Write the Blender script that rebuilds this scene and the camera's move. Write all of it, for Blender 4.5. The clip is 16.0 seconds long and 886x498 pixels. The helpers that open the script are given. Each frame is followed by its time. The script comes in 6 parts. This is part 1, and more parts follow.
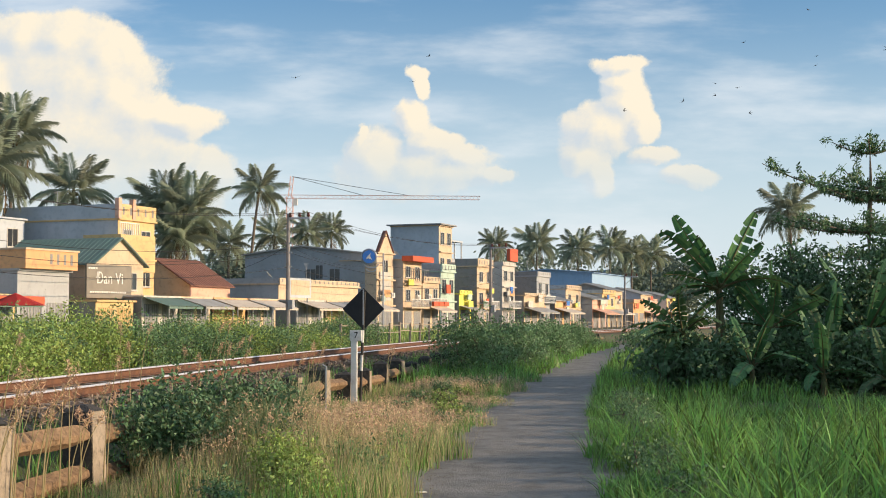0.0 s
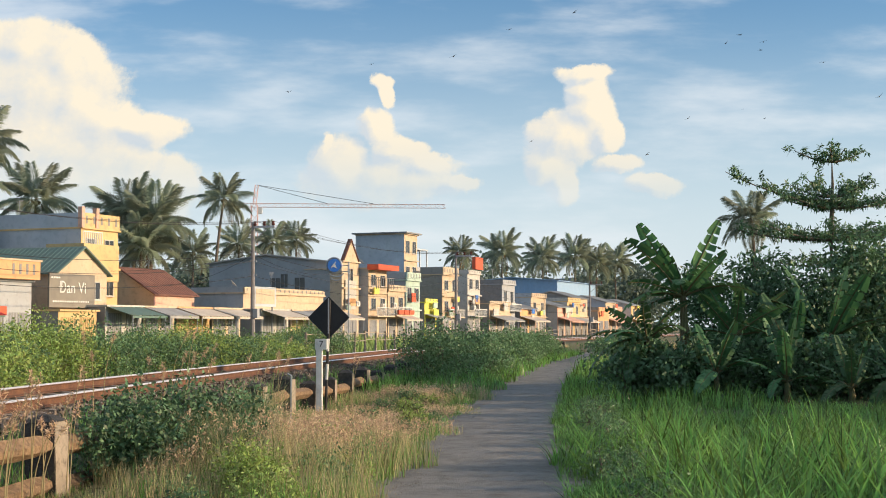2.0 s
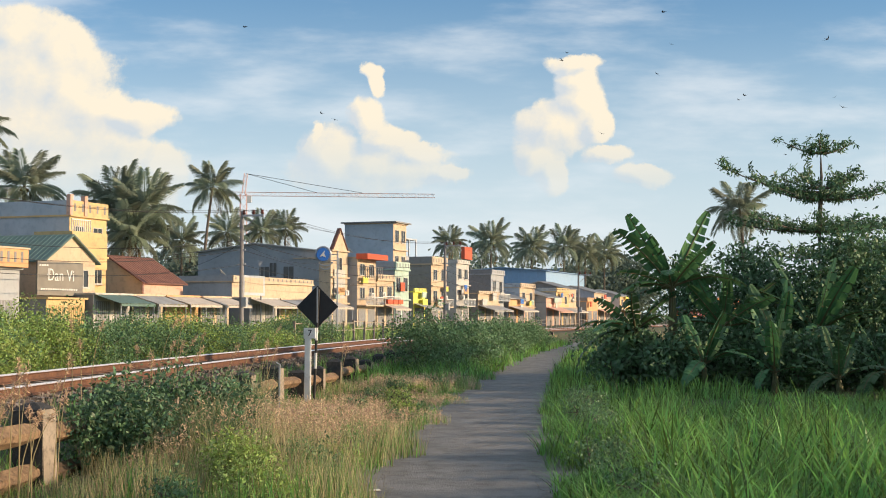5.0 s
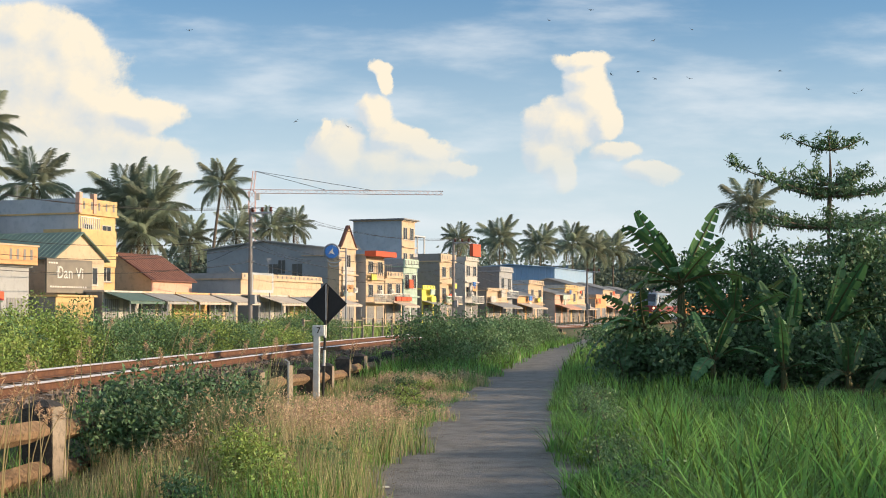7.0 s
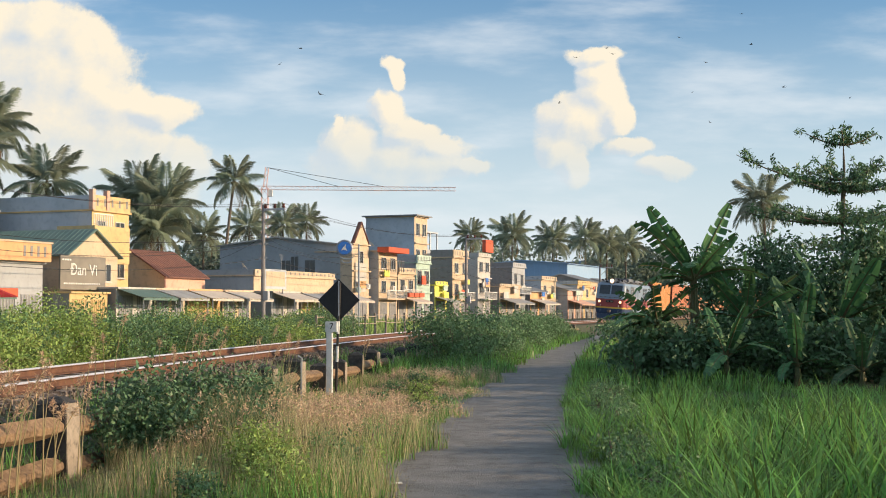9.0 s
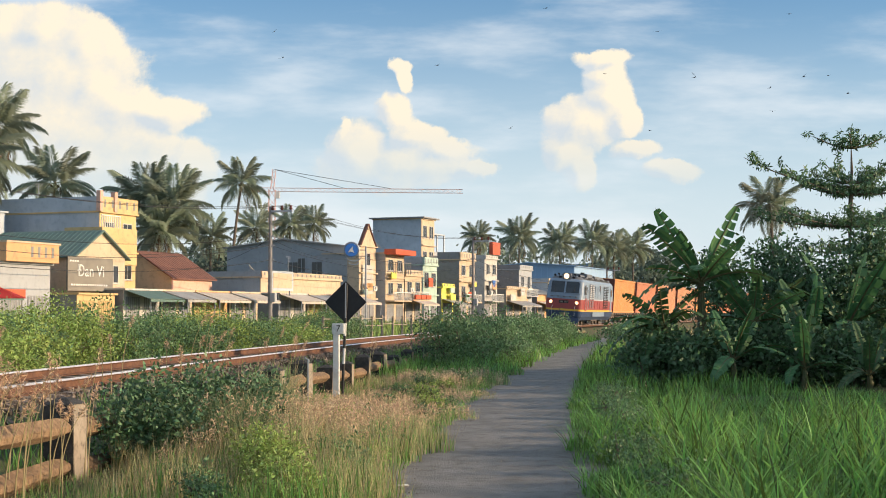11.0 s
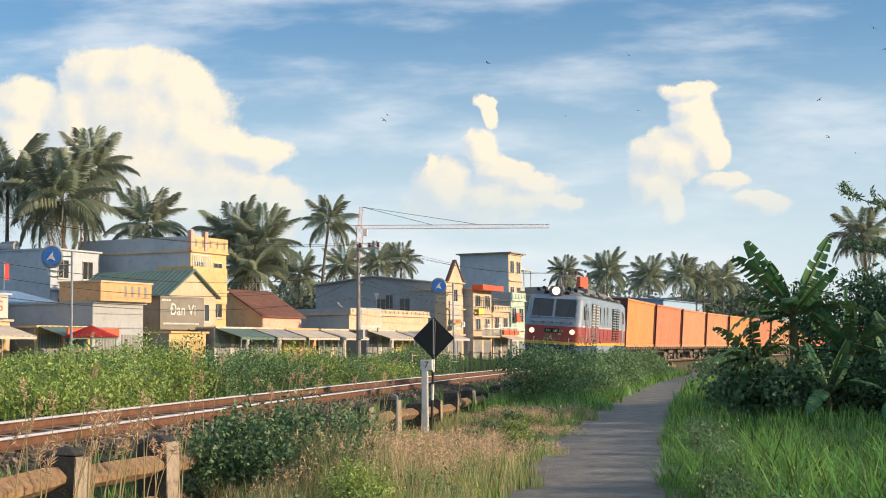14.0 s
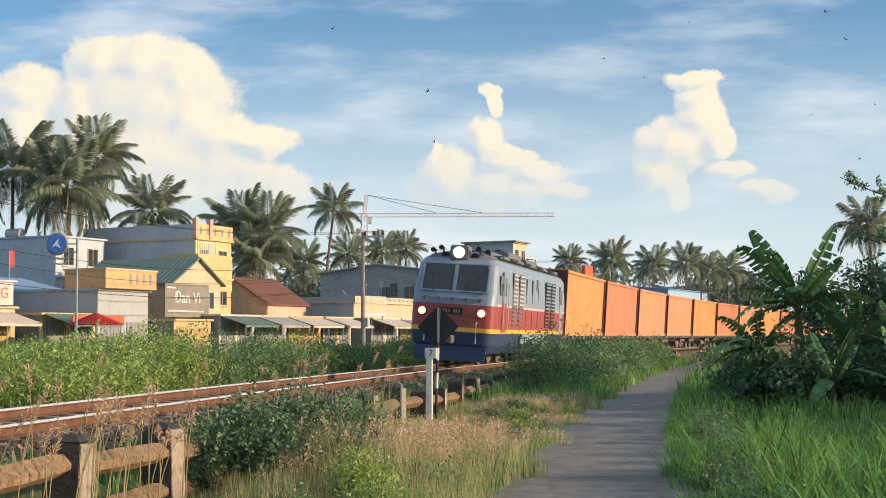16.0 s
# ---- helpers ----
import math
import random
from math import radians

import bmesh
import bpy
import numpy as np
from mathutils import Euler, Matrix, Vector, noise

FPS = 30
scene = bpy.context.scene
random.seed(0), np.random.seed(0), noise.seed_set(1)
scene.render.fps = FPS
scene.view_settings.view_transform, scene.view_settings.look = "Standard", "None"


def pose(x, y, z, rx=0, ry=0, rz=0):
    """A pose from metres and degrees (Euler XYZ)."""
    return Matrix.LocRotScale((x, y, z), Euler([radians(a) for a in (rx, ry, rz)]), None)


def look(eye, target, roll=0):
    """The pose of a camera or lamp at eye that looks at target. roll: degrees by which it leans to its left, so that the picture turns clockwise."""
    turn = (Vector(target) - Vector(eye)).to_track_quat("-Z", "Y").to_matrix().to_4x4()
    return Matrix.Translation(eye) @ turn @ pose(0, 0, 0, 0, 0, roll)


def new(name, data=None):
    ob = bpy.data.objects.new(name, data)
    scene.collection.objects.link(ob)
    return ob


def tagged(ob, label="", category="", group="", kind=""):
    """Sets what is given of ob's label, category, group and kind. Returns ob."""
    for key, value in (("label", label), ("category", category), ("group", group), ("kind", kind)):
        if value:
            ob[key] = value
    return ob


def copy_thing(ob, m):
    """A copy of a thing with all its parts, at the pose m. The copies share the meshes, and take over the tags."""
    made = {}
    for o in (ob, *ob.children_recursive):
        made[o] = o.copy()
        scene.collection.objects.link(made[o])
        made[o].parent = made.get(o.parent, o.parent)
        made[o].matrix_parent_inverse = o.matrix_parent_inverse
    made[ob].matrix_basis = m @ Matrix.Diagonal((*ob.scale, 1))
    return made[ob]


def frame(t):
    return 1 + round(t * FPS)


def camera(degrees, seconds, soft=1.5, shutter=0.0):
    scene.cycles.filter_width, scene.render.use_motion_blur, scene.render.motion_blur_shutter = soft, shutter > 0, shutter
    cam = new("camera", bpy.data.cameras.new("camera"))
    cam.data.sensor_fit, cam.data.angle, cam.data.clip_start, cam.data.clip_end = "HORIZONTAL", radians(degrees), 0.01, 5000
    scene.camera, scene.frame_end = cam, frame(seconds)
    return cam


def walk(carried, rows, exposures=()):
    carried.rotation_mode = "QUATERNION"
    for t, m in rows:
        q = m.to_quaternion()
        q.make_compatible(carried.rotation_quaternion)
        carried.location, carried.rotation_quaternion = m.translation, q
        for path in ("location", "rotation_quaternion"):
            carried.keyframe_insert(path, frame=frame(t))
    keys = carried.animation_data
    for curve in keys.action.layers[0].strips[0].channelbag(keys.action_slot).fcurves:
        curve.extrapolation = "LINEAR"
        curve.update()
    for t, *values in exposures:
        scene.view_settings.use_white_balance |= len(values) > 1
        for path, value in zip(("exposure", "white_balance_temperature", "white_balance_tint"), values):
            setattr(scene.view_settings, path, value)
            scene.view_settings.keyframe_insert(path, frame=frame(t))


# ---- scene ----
cam = camera(36.0, 16.0, soft=1.0)
EYE = (0.0, 0.0, 1.6)
# seconds, yaw, pitch, roll of a camera turned by hand from one spot
TURNS = [
    (0.0, -0.000, 2.965, 0.000),
    (0.5, -0.454, 2.834, -0.222),
    (1.0, -0.882, 3.114, -0.311),
    (1.5, -1.265, 3.333, -0.291),
    (2.0, -1.462, 3.314, -0.194),
    (2.5, -1.614, 3.301, -0.188),
    (3.0, -1.777, 3.323, -0.192),
    (3.5, -1.943, 3.340, -0.105),
    (4.0, -2.030, 3.167, 0.068),
    (4.5, -1.994, 2.977, 0.082),
    (7.0, -1.562, 2.755, 0.003),
    (7.5, -1.583, 2.685, -0.021),
    (8.0, -1.421, 2.616, -0.018),
    (8.5, -1.167, 2.578, -0.058),
    (9.0, -1.031, 2.591, -0.090),
    (11.5, -0.533, 2.767, 0.268),
    (12.0, 0.187, 3.515, 1.098),
    (12.5, 1.762, 4.503, 0.025),
    (13.0, 2.882, 4.677, -0.647),
    (13.5, 3.040, 4.303, -0.687),
    (14.0, 2.919, 4.191, -0.429),
    (14.5, 2.739, 4.044, -0.392),
    (15.0, 2.561, 3.823, -0.411),
    (15.5, 2.709, 3.712, -0.429),
    (16.0, 3.123, 3.703, -0.253),
]
walk(cam, [(t, pose(*EYE, 90 + pitch, 0, yaw) @ pose(0, 0, 0, 0, 0, roll)) for t, yaw, pitch, roll in TURNS],
     exposures=[(0.0, 0.40), (9.0, 0.40), (12.5, 0.48), (16.0, 0.43)])

# ---- sky, sun ----
SUN_AZ, SUN_EL = 100.0, 14.0   # degrees clockwise from straight ahead, and up


def make_world():
    w = bpy.data.worlds.new("world")
    scene.world = w
    w.use_nodes = True
    nt = w.node_tree
    nt.nodes.clear()
    N, L = nt.nodes.new, nt.links.new

    def math(op, a, b=None, c=None, clamp=False):
        n = N("ShaderNodeMath")
        n.operation, n.use_clamp = op, clamp
        for i, v in enumerate((a, b, c)):
            if v is None:
                continue
            if isinstance(v, (int, float)):
                n.inputs[i].default_value = v
            else:
                L(v, n.inputs[i])
        return n.outputs[0]

    def vec(op, a, b):
        n = N("ShaderNodeVectorMath")
        n.operation = op
        for i, v in enumerate((a, b)):
            if isinstance(v, tuple):
                n.inputs[i].default_value = v
            else:
                L(v, n.inputs[i])
        return n.outputs["Value"] if op == "LENGTH" else n.outputs[0]

    def mix(f, a, b):
        n = N("ShaderNodeMix")
        n.data_type = "RGBA"
        for s, v in ((n.inputs[0], f), (n.inputs[6], a), (n.inputs[7], b)):
            if isinstance(v, tuple):
                s.default_value = (*v, 1)
            elif isinstance(v, (int, float)):
                s.default_value = v
            else:
                L(v, s)
        return n.outputs[2]

    def noisy(v, scale, detail, rough, colour=False):
        n = N("ShaderNodeTexNoise")
        L(v, n.inputs["Vector"])
        n.inputs["Scale"].default_value, n.inputs["Detail"].default_value, n.inputs["Roughness"].default_value = scale, detail, rough
        return n.outputs["Color" if colour else "Fac"]

    def ramp(v, lo, hi):
        n = N("ShaderNodeMapRange")
        n.interpolation_type = "SMOOTHSTEP"
        L(v, n.inputs[0])
        n.inputs[1].default_value, n.inputs[2].default_value = lo, hi
        return n.outputs[0]

    sky = N("ShaderNodeTexSky")
    sky.sky_type, sky.sun_disc = "NISHITA", False
    sky.sun_elevation, sky.sun_rotation = radians(SUN_EL), radians(SUN_AZ)
    sky.air_density, sky.dust_density, sky.ozone_density = 1.0, 0.8, 2.0
    blue = vec("MULTIPLY", sky.outputs[0], (0.083, 0.107, 0.125))

    co = N("ShaderNodeTexCoord").outputs["Generated"]
    sep = N("ShaderNodeSeparateXYZ")
    L(co, sep.inputs[0])
    X, Y, Z = sep.outputs
    ay = math("MAXIMUM", math("ABSOLUTE", Y), 0.05)
    uv = N("ShaderNodeCombineXYZ")
    L(math("DIVIDE", X, ay), uv.inputs[0])
    L(math("DIVIDE", Z, ay), uv.inputs[1])
    # a second copy of the sky's plane, behind, takes other noise
    L(math("SIGN", Y), uv.inputs[2])
    p0 = uv.outputs[0]

    # heaps of cumulus: centre and half size on the plane one unit ahead
    HEAPS = [(-0.3133, 0.2080, 0.0228, 0.0166),
             (-0.2843, 0.2060, 0.0290, 0.0186),
             (-0.2511, 0.1956, 0.0215, 0.0207),
             (-0.2760, 0.1770, 0.0539, 0.0290),
             (-0.2429, 0.1687, 0.0228, 0.0186),
             (-0.2760, 0.1397, 0.0622, 0.0332),
             (-0.1973, 0.1488, 0.0298, 0.0108),
             (-0.2221, 0.1500, 0.0249, 0.0186),
             (-0.2553, 0.1065, 0.0705, 0.0290),
             (-0.1765, 0.1107, 0.0174, 0.0137),
             (-0.1973, 0.1024, 0.0332, 0.0249),
             (-0.3299, 0.1645, 0.0149, 0.0373),
             (-0.3692, 0.1852, 0.0207, 0.0174),
             (-0.3713, 0.1604, 0.0166, 0.0207)]
    HEAPS_B = [(-0.0182, 0.1799, 0.0083, 0.0058),
             (-0.0149, 0.1703, 0.0054, 0.0083),
             (-0.0232, 0.1459, 0.0116, 0.0099),
             (-0.0066, 0.1301, 0.0174, 0.0083),
             (0.0162, 0.1198, 0.0174, 0.0070),
             (0.0390, 0.1073, 0.0099, 0.0050),
             (-0.0501, 0.1169, 0.0207, 0.0186),
             (-0.0584, 0.1334, 0.0041, 0.0083),
             (-0.0191, 0.1086, 0.0497, 0.0141)]
    HEAPS_C = [(0.1322, 0.1894, 0.0182, 0.0058),
             (0.1322, 0.1761, 0.0149, 0.0099),
             (0.1351, 0.1583, 0.0149, 0.0166),
             (0.1177, 0.1405, 0.0232, 0.0149),
             (0.1475, 0.1405, 0.0075, 0.0099),
             (0.1032, 0.1210, 0.0174, 0.0124),
             (0.1136, 0.1044, 0.0099, 0.0108),
             (0.1529, 0.1181, 0.0141, 0.0066),
             (0.1819, 0.1044, 0.0182, 0.0062)]

    def field(p):
        warp = vec("SUBTRACT", noisy(p, 22.0, 6.0, 0.6, True), (0.5, 0.5, 0.5))
        q = vec("ADD", p, vec("MULTIPLY", warp, (0.030, 0.028, 0.0)))
        best = None
        for x, y, rx, ry in HEAPS + HEAPS_B + HEAPS_C:
            rx, ry = rx * 1.36, ry * 1.36
            e = vec("MULTIPLY", vec("SUBTRACT", q, (x, y, 1.0)), (1 / rx, 1 / ry, 3.0))
            d = math("SUBTRACT", 1.0, vec("LENGTH", e, e))
            best = d if best is None else math("SMOOTH_MAX", best, d, 0.30)
        billow = noisy(p, 48.0, 7.0, 0.66)
        return math("ADD", math("ADD", best, 0.13), math("MULTIPLY", math("SUBTRACT", billow, 0.5), 0.62))

    here = field(p0)
    sunward = field(vec("ADD", p0, (0.010, 0.005, 0.0)))
    lit = math("MULTIPLY_ADD", math("SUBTRACT", here, sunward), 1.5, 0.58, clamp=True)
    # the bases melt into the haze
    base = ramp(math("DIVIDE", Z, ay), 0.085, 0.15)
    heap_a = math("MULTIPLY", ramp(here, 0.05, 0.34), math("MULTIPLY_ADD", base, 0.65, 0.35))
    heap_colour = mix(lit, (0.51, 0.55, 0.58), (0.76, 0.68, 0.54))

    stretch = vec("MULTIPLY", p0, (6.0, 24.0, 1.0))
    wisp = noisy(stretch, 1.0, 6.0, 0.55)
    wisp_a = math("MULTIPLY", ramp(wisp, 0.42, 0.74), 0.62)

    haze = ramp(math("DIVIDE", Z, ay), 0.26, 0.02)
    air = mix(math("MULTIPLY", haze, 0.85), blue, (0.57, 0.64, 0.69))
    # a thin glow added above the view, thickening overhead, to lift the fill light
    fill_veil = math("MULTIPLY", ramp(Z, 0.24, 0.75), 0.36)
    air = mix(fill_veil, air, (0.62, 0.68, 0.74))
    air = mix(wisp_a, air, (0.66, 0.69, 0.71))
    air = mix(heap_a, air, heap_colour)
    bg = N("ShaderNodeBackground")
    L(air, bg.inputs[0])
    bg.inputs[1].default_value = 1.0
    out = N("ShaderNodeOutputWorld")
    L(bg.outputs[0], out.inputs[0])


make_world()
sun = new("sun", bpy.data.lights.new("sun", "SUN"))
sun.data.energy, sun.data.angle, sun.data.color = 4.5, radians(0.6), (1.0, 0.73, 0.47)
_az, _el = radians(SUN_AZ), radians(SUN_EL)
sun.matrix_world = look((math.sin(_az) * math.cos(_el) * 60, math.cos(_az) * math.cos(_el) * 60, math.sin(_el) * 60), (0, 0, 0))

# ---- materials ----
def surface(name, a, b, scale=3.0, rough=0.8, metal=0.0, bump=0.2, grain=40.0, stain=None, stain_amount=0.35, island=0.0, obj_random=0.0,
            translucent=0.0, spec=0.4):
    """A two-scale surface: colours a and b mixed by a broad noise, a fine grain as bump, and stains of their own shape."""
    m = bpy.data.materials.new(name)
    m.use_nodes = True
    nt = m.node_tree
    N, L = nt.nodes.new, nt.links.new
    bsdf = nt.nodes["Principled BSDF"]
    co = N("ShaderNodeTexCoord").outputs["Object"]

    def noisy(scale_, detail, rough_=0.55):
        n = N("ShaderNodeTexNoise")
        L(co, n.inputs["Vector"])
        n.inputs["Scale"].default_value, n.inputs["Detail"].default_value, n.inputs["Roughness"].default_value = scale_, detail, rough_
        return n.outputs["Fac"]

    def ranged(v, lo, hi, to0=0.0, to1=1.0):
        n = N("ShaderNodeMapRange")
        L(v, n.inputs[0])
        for i, x in enumerate((lo, hi, to0, to1)):
            n.inputs[i + 1].default_value = x
        return n.outputs[0]

    def mix(f, x, y):
        n = N("ShaderNodeMix")
        n.data_type = "RGBA"
        for s, v in ((n.inputs[0], f), (n.inputs[6], x), (n.inputs[7], y)):
            if isinstance(v, tuple):
                s.default_value = (*v, 1)
            elif isinstance(v, (int, float)):
                s.default_value = v
            else:
                L(v, s)
        return n.outputs[2]

    col = mix(ranged(noisy(scale, 5), 0.32, 0.68), a, b)
    fine = noisy(grain, 4)
    if island or obj_random:
        src = N("ShaderNodeNewGeometry").outputs["Random Per Island"] if island else N("ShaderNodeObjectInfo").outputs["Random"]
        hsv = N("ShaderNodeHueSaturation")
        L(col, hsv.inputs["Color"])
        L(ranged(src, 0, 1, 1 - (island or obj_random), 1 + (island or obj_random)), hsv.inputs["Value"])
        L(ranged(src, 0, 1, 0.485, 0.515), hsv.inputs["Hue"])
        col = hsv.outputs["Color"]
    if stain:
        col = mix(ranged(noisy(scale * 2.3 + 0.7, 7, 0.65), 0.5, 0.72, 0.0, stain_amount), col, stain)
    L(col, bsdf.inputs["Base Color"])
    L(ranged(fine, 0.3, 0.7, max(rough - 0.12, 0.02), min(rough + 0.1, 1)), bsdf.inputs["Roughness"])
    bsdf.inputs["Metallic"].default_value = metal
    bsdf.inputs["Specular IOR Level"].default_value = spec
    if bump:
        bp = N("ShaderNodeBump")
        bp.inputs["Strength"].default_value, bp.inputs["Distance"].default_value = bump, 0.02
        L(fine, bp.inputs["Height"])
        L(bp.outputs[0], bsdf.inputs["Normal"])
    if translucent:
        tr = N("ShaderNodeBsdfTranslucent")
        L(col, tr.inputs["Color"])
        mx = N("ShaderNodeMixShader")
        mx.inputs[0].default_value = translucent
        L(bsdf.outputs[0], mx.inputs[1])
        L(tr.outputs[0], mx.inputs[2])
        L(mx.outputs[0], nt.nodes["Material Output"].inputs[0])
    return m


def glow(name, colour, strength):
    m = bpy.data.materials.new(name)
    m.use_nodes = True
    b = m.node_tree.nodes["Principled BSDF"]
    b.inputs["Base Color"].default_value = (*colour, 1)
    b.inputs["Emission Color"].default_value = (*colour, 1)
    b.inputs["Emission Strength"].default_value = strength
    return m


M_SOIL = surface("soil_and_turf", (0.055, 0.075, 0.03), (0.11, 0.09, 0.05), 0.35, 0.95, bump=0.6, grain=12, stain=(0.05, 0.06, 0.025))
M_PATH = surface("worn_concrete_path", (0.15, 0.145, 0.135), (0.25, 0.24, 0.22), 1.6, 0.85, bump=1.0, grain=55, stain=(0.09, 0.08, 0.065), stain_amount=0.7)
M_BALLAST = surface("ballast", (0.13, 0.10, 0.08), (0.22, 0.18, 0.15), 3, 0.95, bump=0.5, grain=30, island=0.45)
M_GRIT = surface("grit_and_dead_leaves", (0.24, 0.18, 0.12), (0.34, 0.29, 0.22), 3, 0.9, bump=0.2, island=0.5)
M_SLEEPER = surface("sleeper_concrete", (0.22, 0.18, 0.15), (0.30, 0.25, 0.2), 4, 0.9, stain=(0.12, 0.06, 0.03))
M_RUST = surface("rusty_rail", (0.10, 0.048, 0.030), (0.17, 0.082, 0.044), 5, 0.8, bump=0.3, stain=(0.07, 0.035, 0.025), stain_amount=0.6)
M_RAILTOP = surface("polished_rail_head", (0.78, 0.76, 0.74), (0.68, 0.66, 0.64), 8, 0.36, metal=0.5, bump=0.03)
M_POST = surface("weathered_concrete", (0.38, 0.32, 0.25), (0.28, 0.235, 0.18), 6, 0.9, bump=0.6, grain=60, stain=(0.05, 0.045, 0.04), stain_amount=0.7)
# one black for the posts' mould and for their shaded faces
M_MOULD_SHADE = surface("mould_and_shade_on_concrete", (0.03, 0.03, 0.03), (0.06, 0.058, 0.055), 7, 0.95, bump=0.7, grain=60, stain=(0.12, 0.11, 0.10), stain_amount=0.35)
M_BEAM = surface("weathered_beam", (0.34, 0.23, 0.13), (0.19, 0.12, 0.07), 9, 0.9, bump=1.0, grain=38, stain=(0.05, 0.035, 0.025), stain_amount=0.85)
M_BLACKSIGN = surface("dark_sign_back", (0.012, 0.012, 0.015), (0.02, 0.02, 0.022), 6, 0.5, bump=0.08)
M_WHITEPAINT = surface("white_paint", (0.72, 0.72, 0.70), (0.60, 0.60, 0.57), 5, 0.6, stain=(0.3, 0.25, 0.18))
M_BLACKPAINT = surface("black_paint", (0.02, 0.02, 0.02), (0.03, 0.03, 0.03), 5, 0.55)
M_STEEL = surface("galvanised_steel", (0.42, 0.43, 0.45), (0.34, 0.35, 0.37), 5, 0.45, metal=0.7, bump=0.05)
M_BLADE = surface("grass_blades", (0.11, 0.26, 0.065), (0.22, 0.37, 0.085), 0.9, 0.4, bump=0, island=0.75, translucent=0.5)
M_DRY = surface("dry_grass", (0.55, 0.44, 0.26), (0.36, 0.36, 0.17), 1.1, 0.7, bump=0, island=0.4, translucent=0.4)
M_SEED = surface("pink_seed_heads", (0.62, 0.41, 0.28), (0.66, 0.50, 0.33), 1.5, 0.8, bump=0, island=0.3, translucent=0.4)
M_LEAF = surface("shrub_leaves", (0.115, 0.205, 0.095), (0.17, 0.275, 0.12), 0.5, 0.5, bump=0, island=0.5, translucent=0.3)
M_LEAF_YELLOW = surface("yellow_green_leaves", (0.34, 0.42, 0.11), (0.22, 0.33, 0.09), 0.5, 0.5, bump=0, island=0.5, translucent=0.35)
M_DARKLEAF = surface("tree_leaves", (0.09, 0.165, 0.085), (0.125, 0.215, 0.095), 0.6, 0.5, bump=0, island=0.5, translucent=0.25)
M_BANANA = surface("banana_leaf", (0.055, 0.135, 0.055), (0.085, 0.18, 0.065), 1.5, 0.5, bump=0.1, grain=20, obj_random=0.3, translucent=0.3)
M_BANANA_STEM = surface("banana_stem", (0.10, 0.12, 0.045), (0.13, 0.09, 0.045), 4, 0.7, stain=(0.06, 0.035, 0.02))
M_BARK = surface("bark", (0.11, 0.09, 0.07), (0.16, 0.13, 0.10), 6, 0.9, bump=0.6)
# palms stand far off: the air's haze is put into this pale green
M_FROND = surface("hazed_palm_frond", (0.27, 0.32, 0.23), (0.31, 0.35, 0.26), 1.0, 0.5, bump=0, obj_random=0.35, translucent=0.5)
# far trees, paled in the base colour to imitate haze
M_FARLEAF = surface("hazed_far_foliage", (0.17, 0.23, 0.18), (0.20, 0.25, 0.19), 0.2, 0.7, bump=0, island=0.3, translucent=0.4)
M_FROND_DRY = surface("dry_frond", (0.22, 0.15, 0.07), (0.16, 0.11, 0.05), 1.0, 0.7, bump=0, obj_random=0.2)
M_WINDSCREEN = surface("loco_window_glass", (0.035, 0.045, 0.055), (0.055, 0.065, 0.075), 2, 0.14, bump=0, spec=0.45)
M_GLASS = surface("dark_window_glass", (0.03, 0.035, 0.04), (0.045, 0.05, 0.055), 2, 0.12, bump=0, spec=0.6)


# ---- building helpers ----
def box(bm, lo, hi, rot=None):
    vs = [bm.verts.new((x, y, z) if rot is None else rot @ Vector((x, y, z))) for z in (lo[2], hi[2]) for y in (lo[1], hi[1]) for x in (lo[0], hi[0])]
    for f in ((0, 2, 3, 1), (4, 5, 7, 6), (0, 1, 5, 4), (1, 3, 7, 5), (3, 2, 6, 7), (2, 0, 4, 6)):
        bm.faces.new([vs[i] for i in f])
    return vs


def prism(bm, outline, y0, y1):
    """An outline in x, z drawn out from y0 to y1."""
    a = [bm.verts.new((x, y0, z)) for x, z in outline]
    b = [bm.verts.new((x, y1, z)) for x, z in outline]
    n = len(a)
    bm.faces.new(a)
    bm.faces.new(b[::-1])
    for i in range(n):
        bm.faces.new((a[i], b[i], b[(i + 1) % n], a[(i + 1) % n]))


def tube(bm, pts, radii, sides=8, cap=True):
    rings = []
    for i, p in enumerate(pts):
        d = Vector(pts[min(i + 1, len(pts) - 1)]) - Vector(pts[max(i - 1, 0)])
        q = d.to_track_quat("Z", "Y")
        r = radii[i] if not isinstance(radii, (int, float)) else radii
        rings.append([bm.verts.new(Vector(p) + q @ Vector((r * math.cos(k * math.tau / sides), r * math.sin(k * math.tau / sides), 0))) for k in range(sides)])
    for a, b in zip(rings, rings[1:]):
        for k in range(sides):
            bm.faces.new((a[k], a[(k + 1) % sides], b[(k + 1) % sides], b[k]))
    if cap:
        bm.faces.new(rings[0][::-1])
        bm.faces.new(rings[-1])


def finish(bm, name, bevel=0.0, smooth=False):
    if bevel:
        bmesh.ops.bevel(bm, geom=bm.edges[:], offset=bevel, segments=2, affect="EDGES", clamp_overlap=True)
    bmesh.ops.recalc_face_normals(bm, faces=bm.faces[:])
    me = bpy.data.meshes.new(name)
    bm.to_mesh(me)
    bm.free()
    if smooth:
        me.shade_smooth()
    return me


def part(name, bm, material, parent=None, label="", bevel=0.0, smooth=False, at=None):
    me = bm if isinstance(bm, bpy.types.Mesh) else finish(bm, name, bevel, smooth)
    if not me.materials:
        me.materials.append(material)
    ob = new(name, me)
    if parent is not None:
        ob.parent = parent
    if at is not None:
        ob.matrix_basis = at
    if label:
        tagged(ob, label)
    return ob


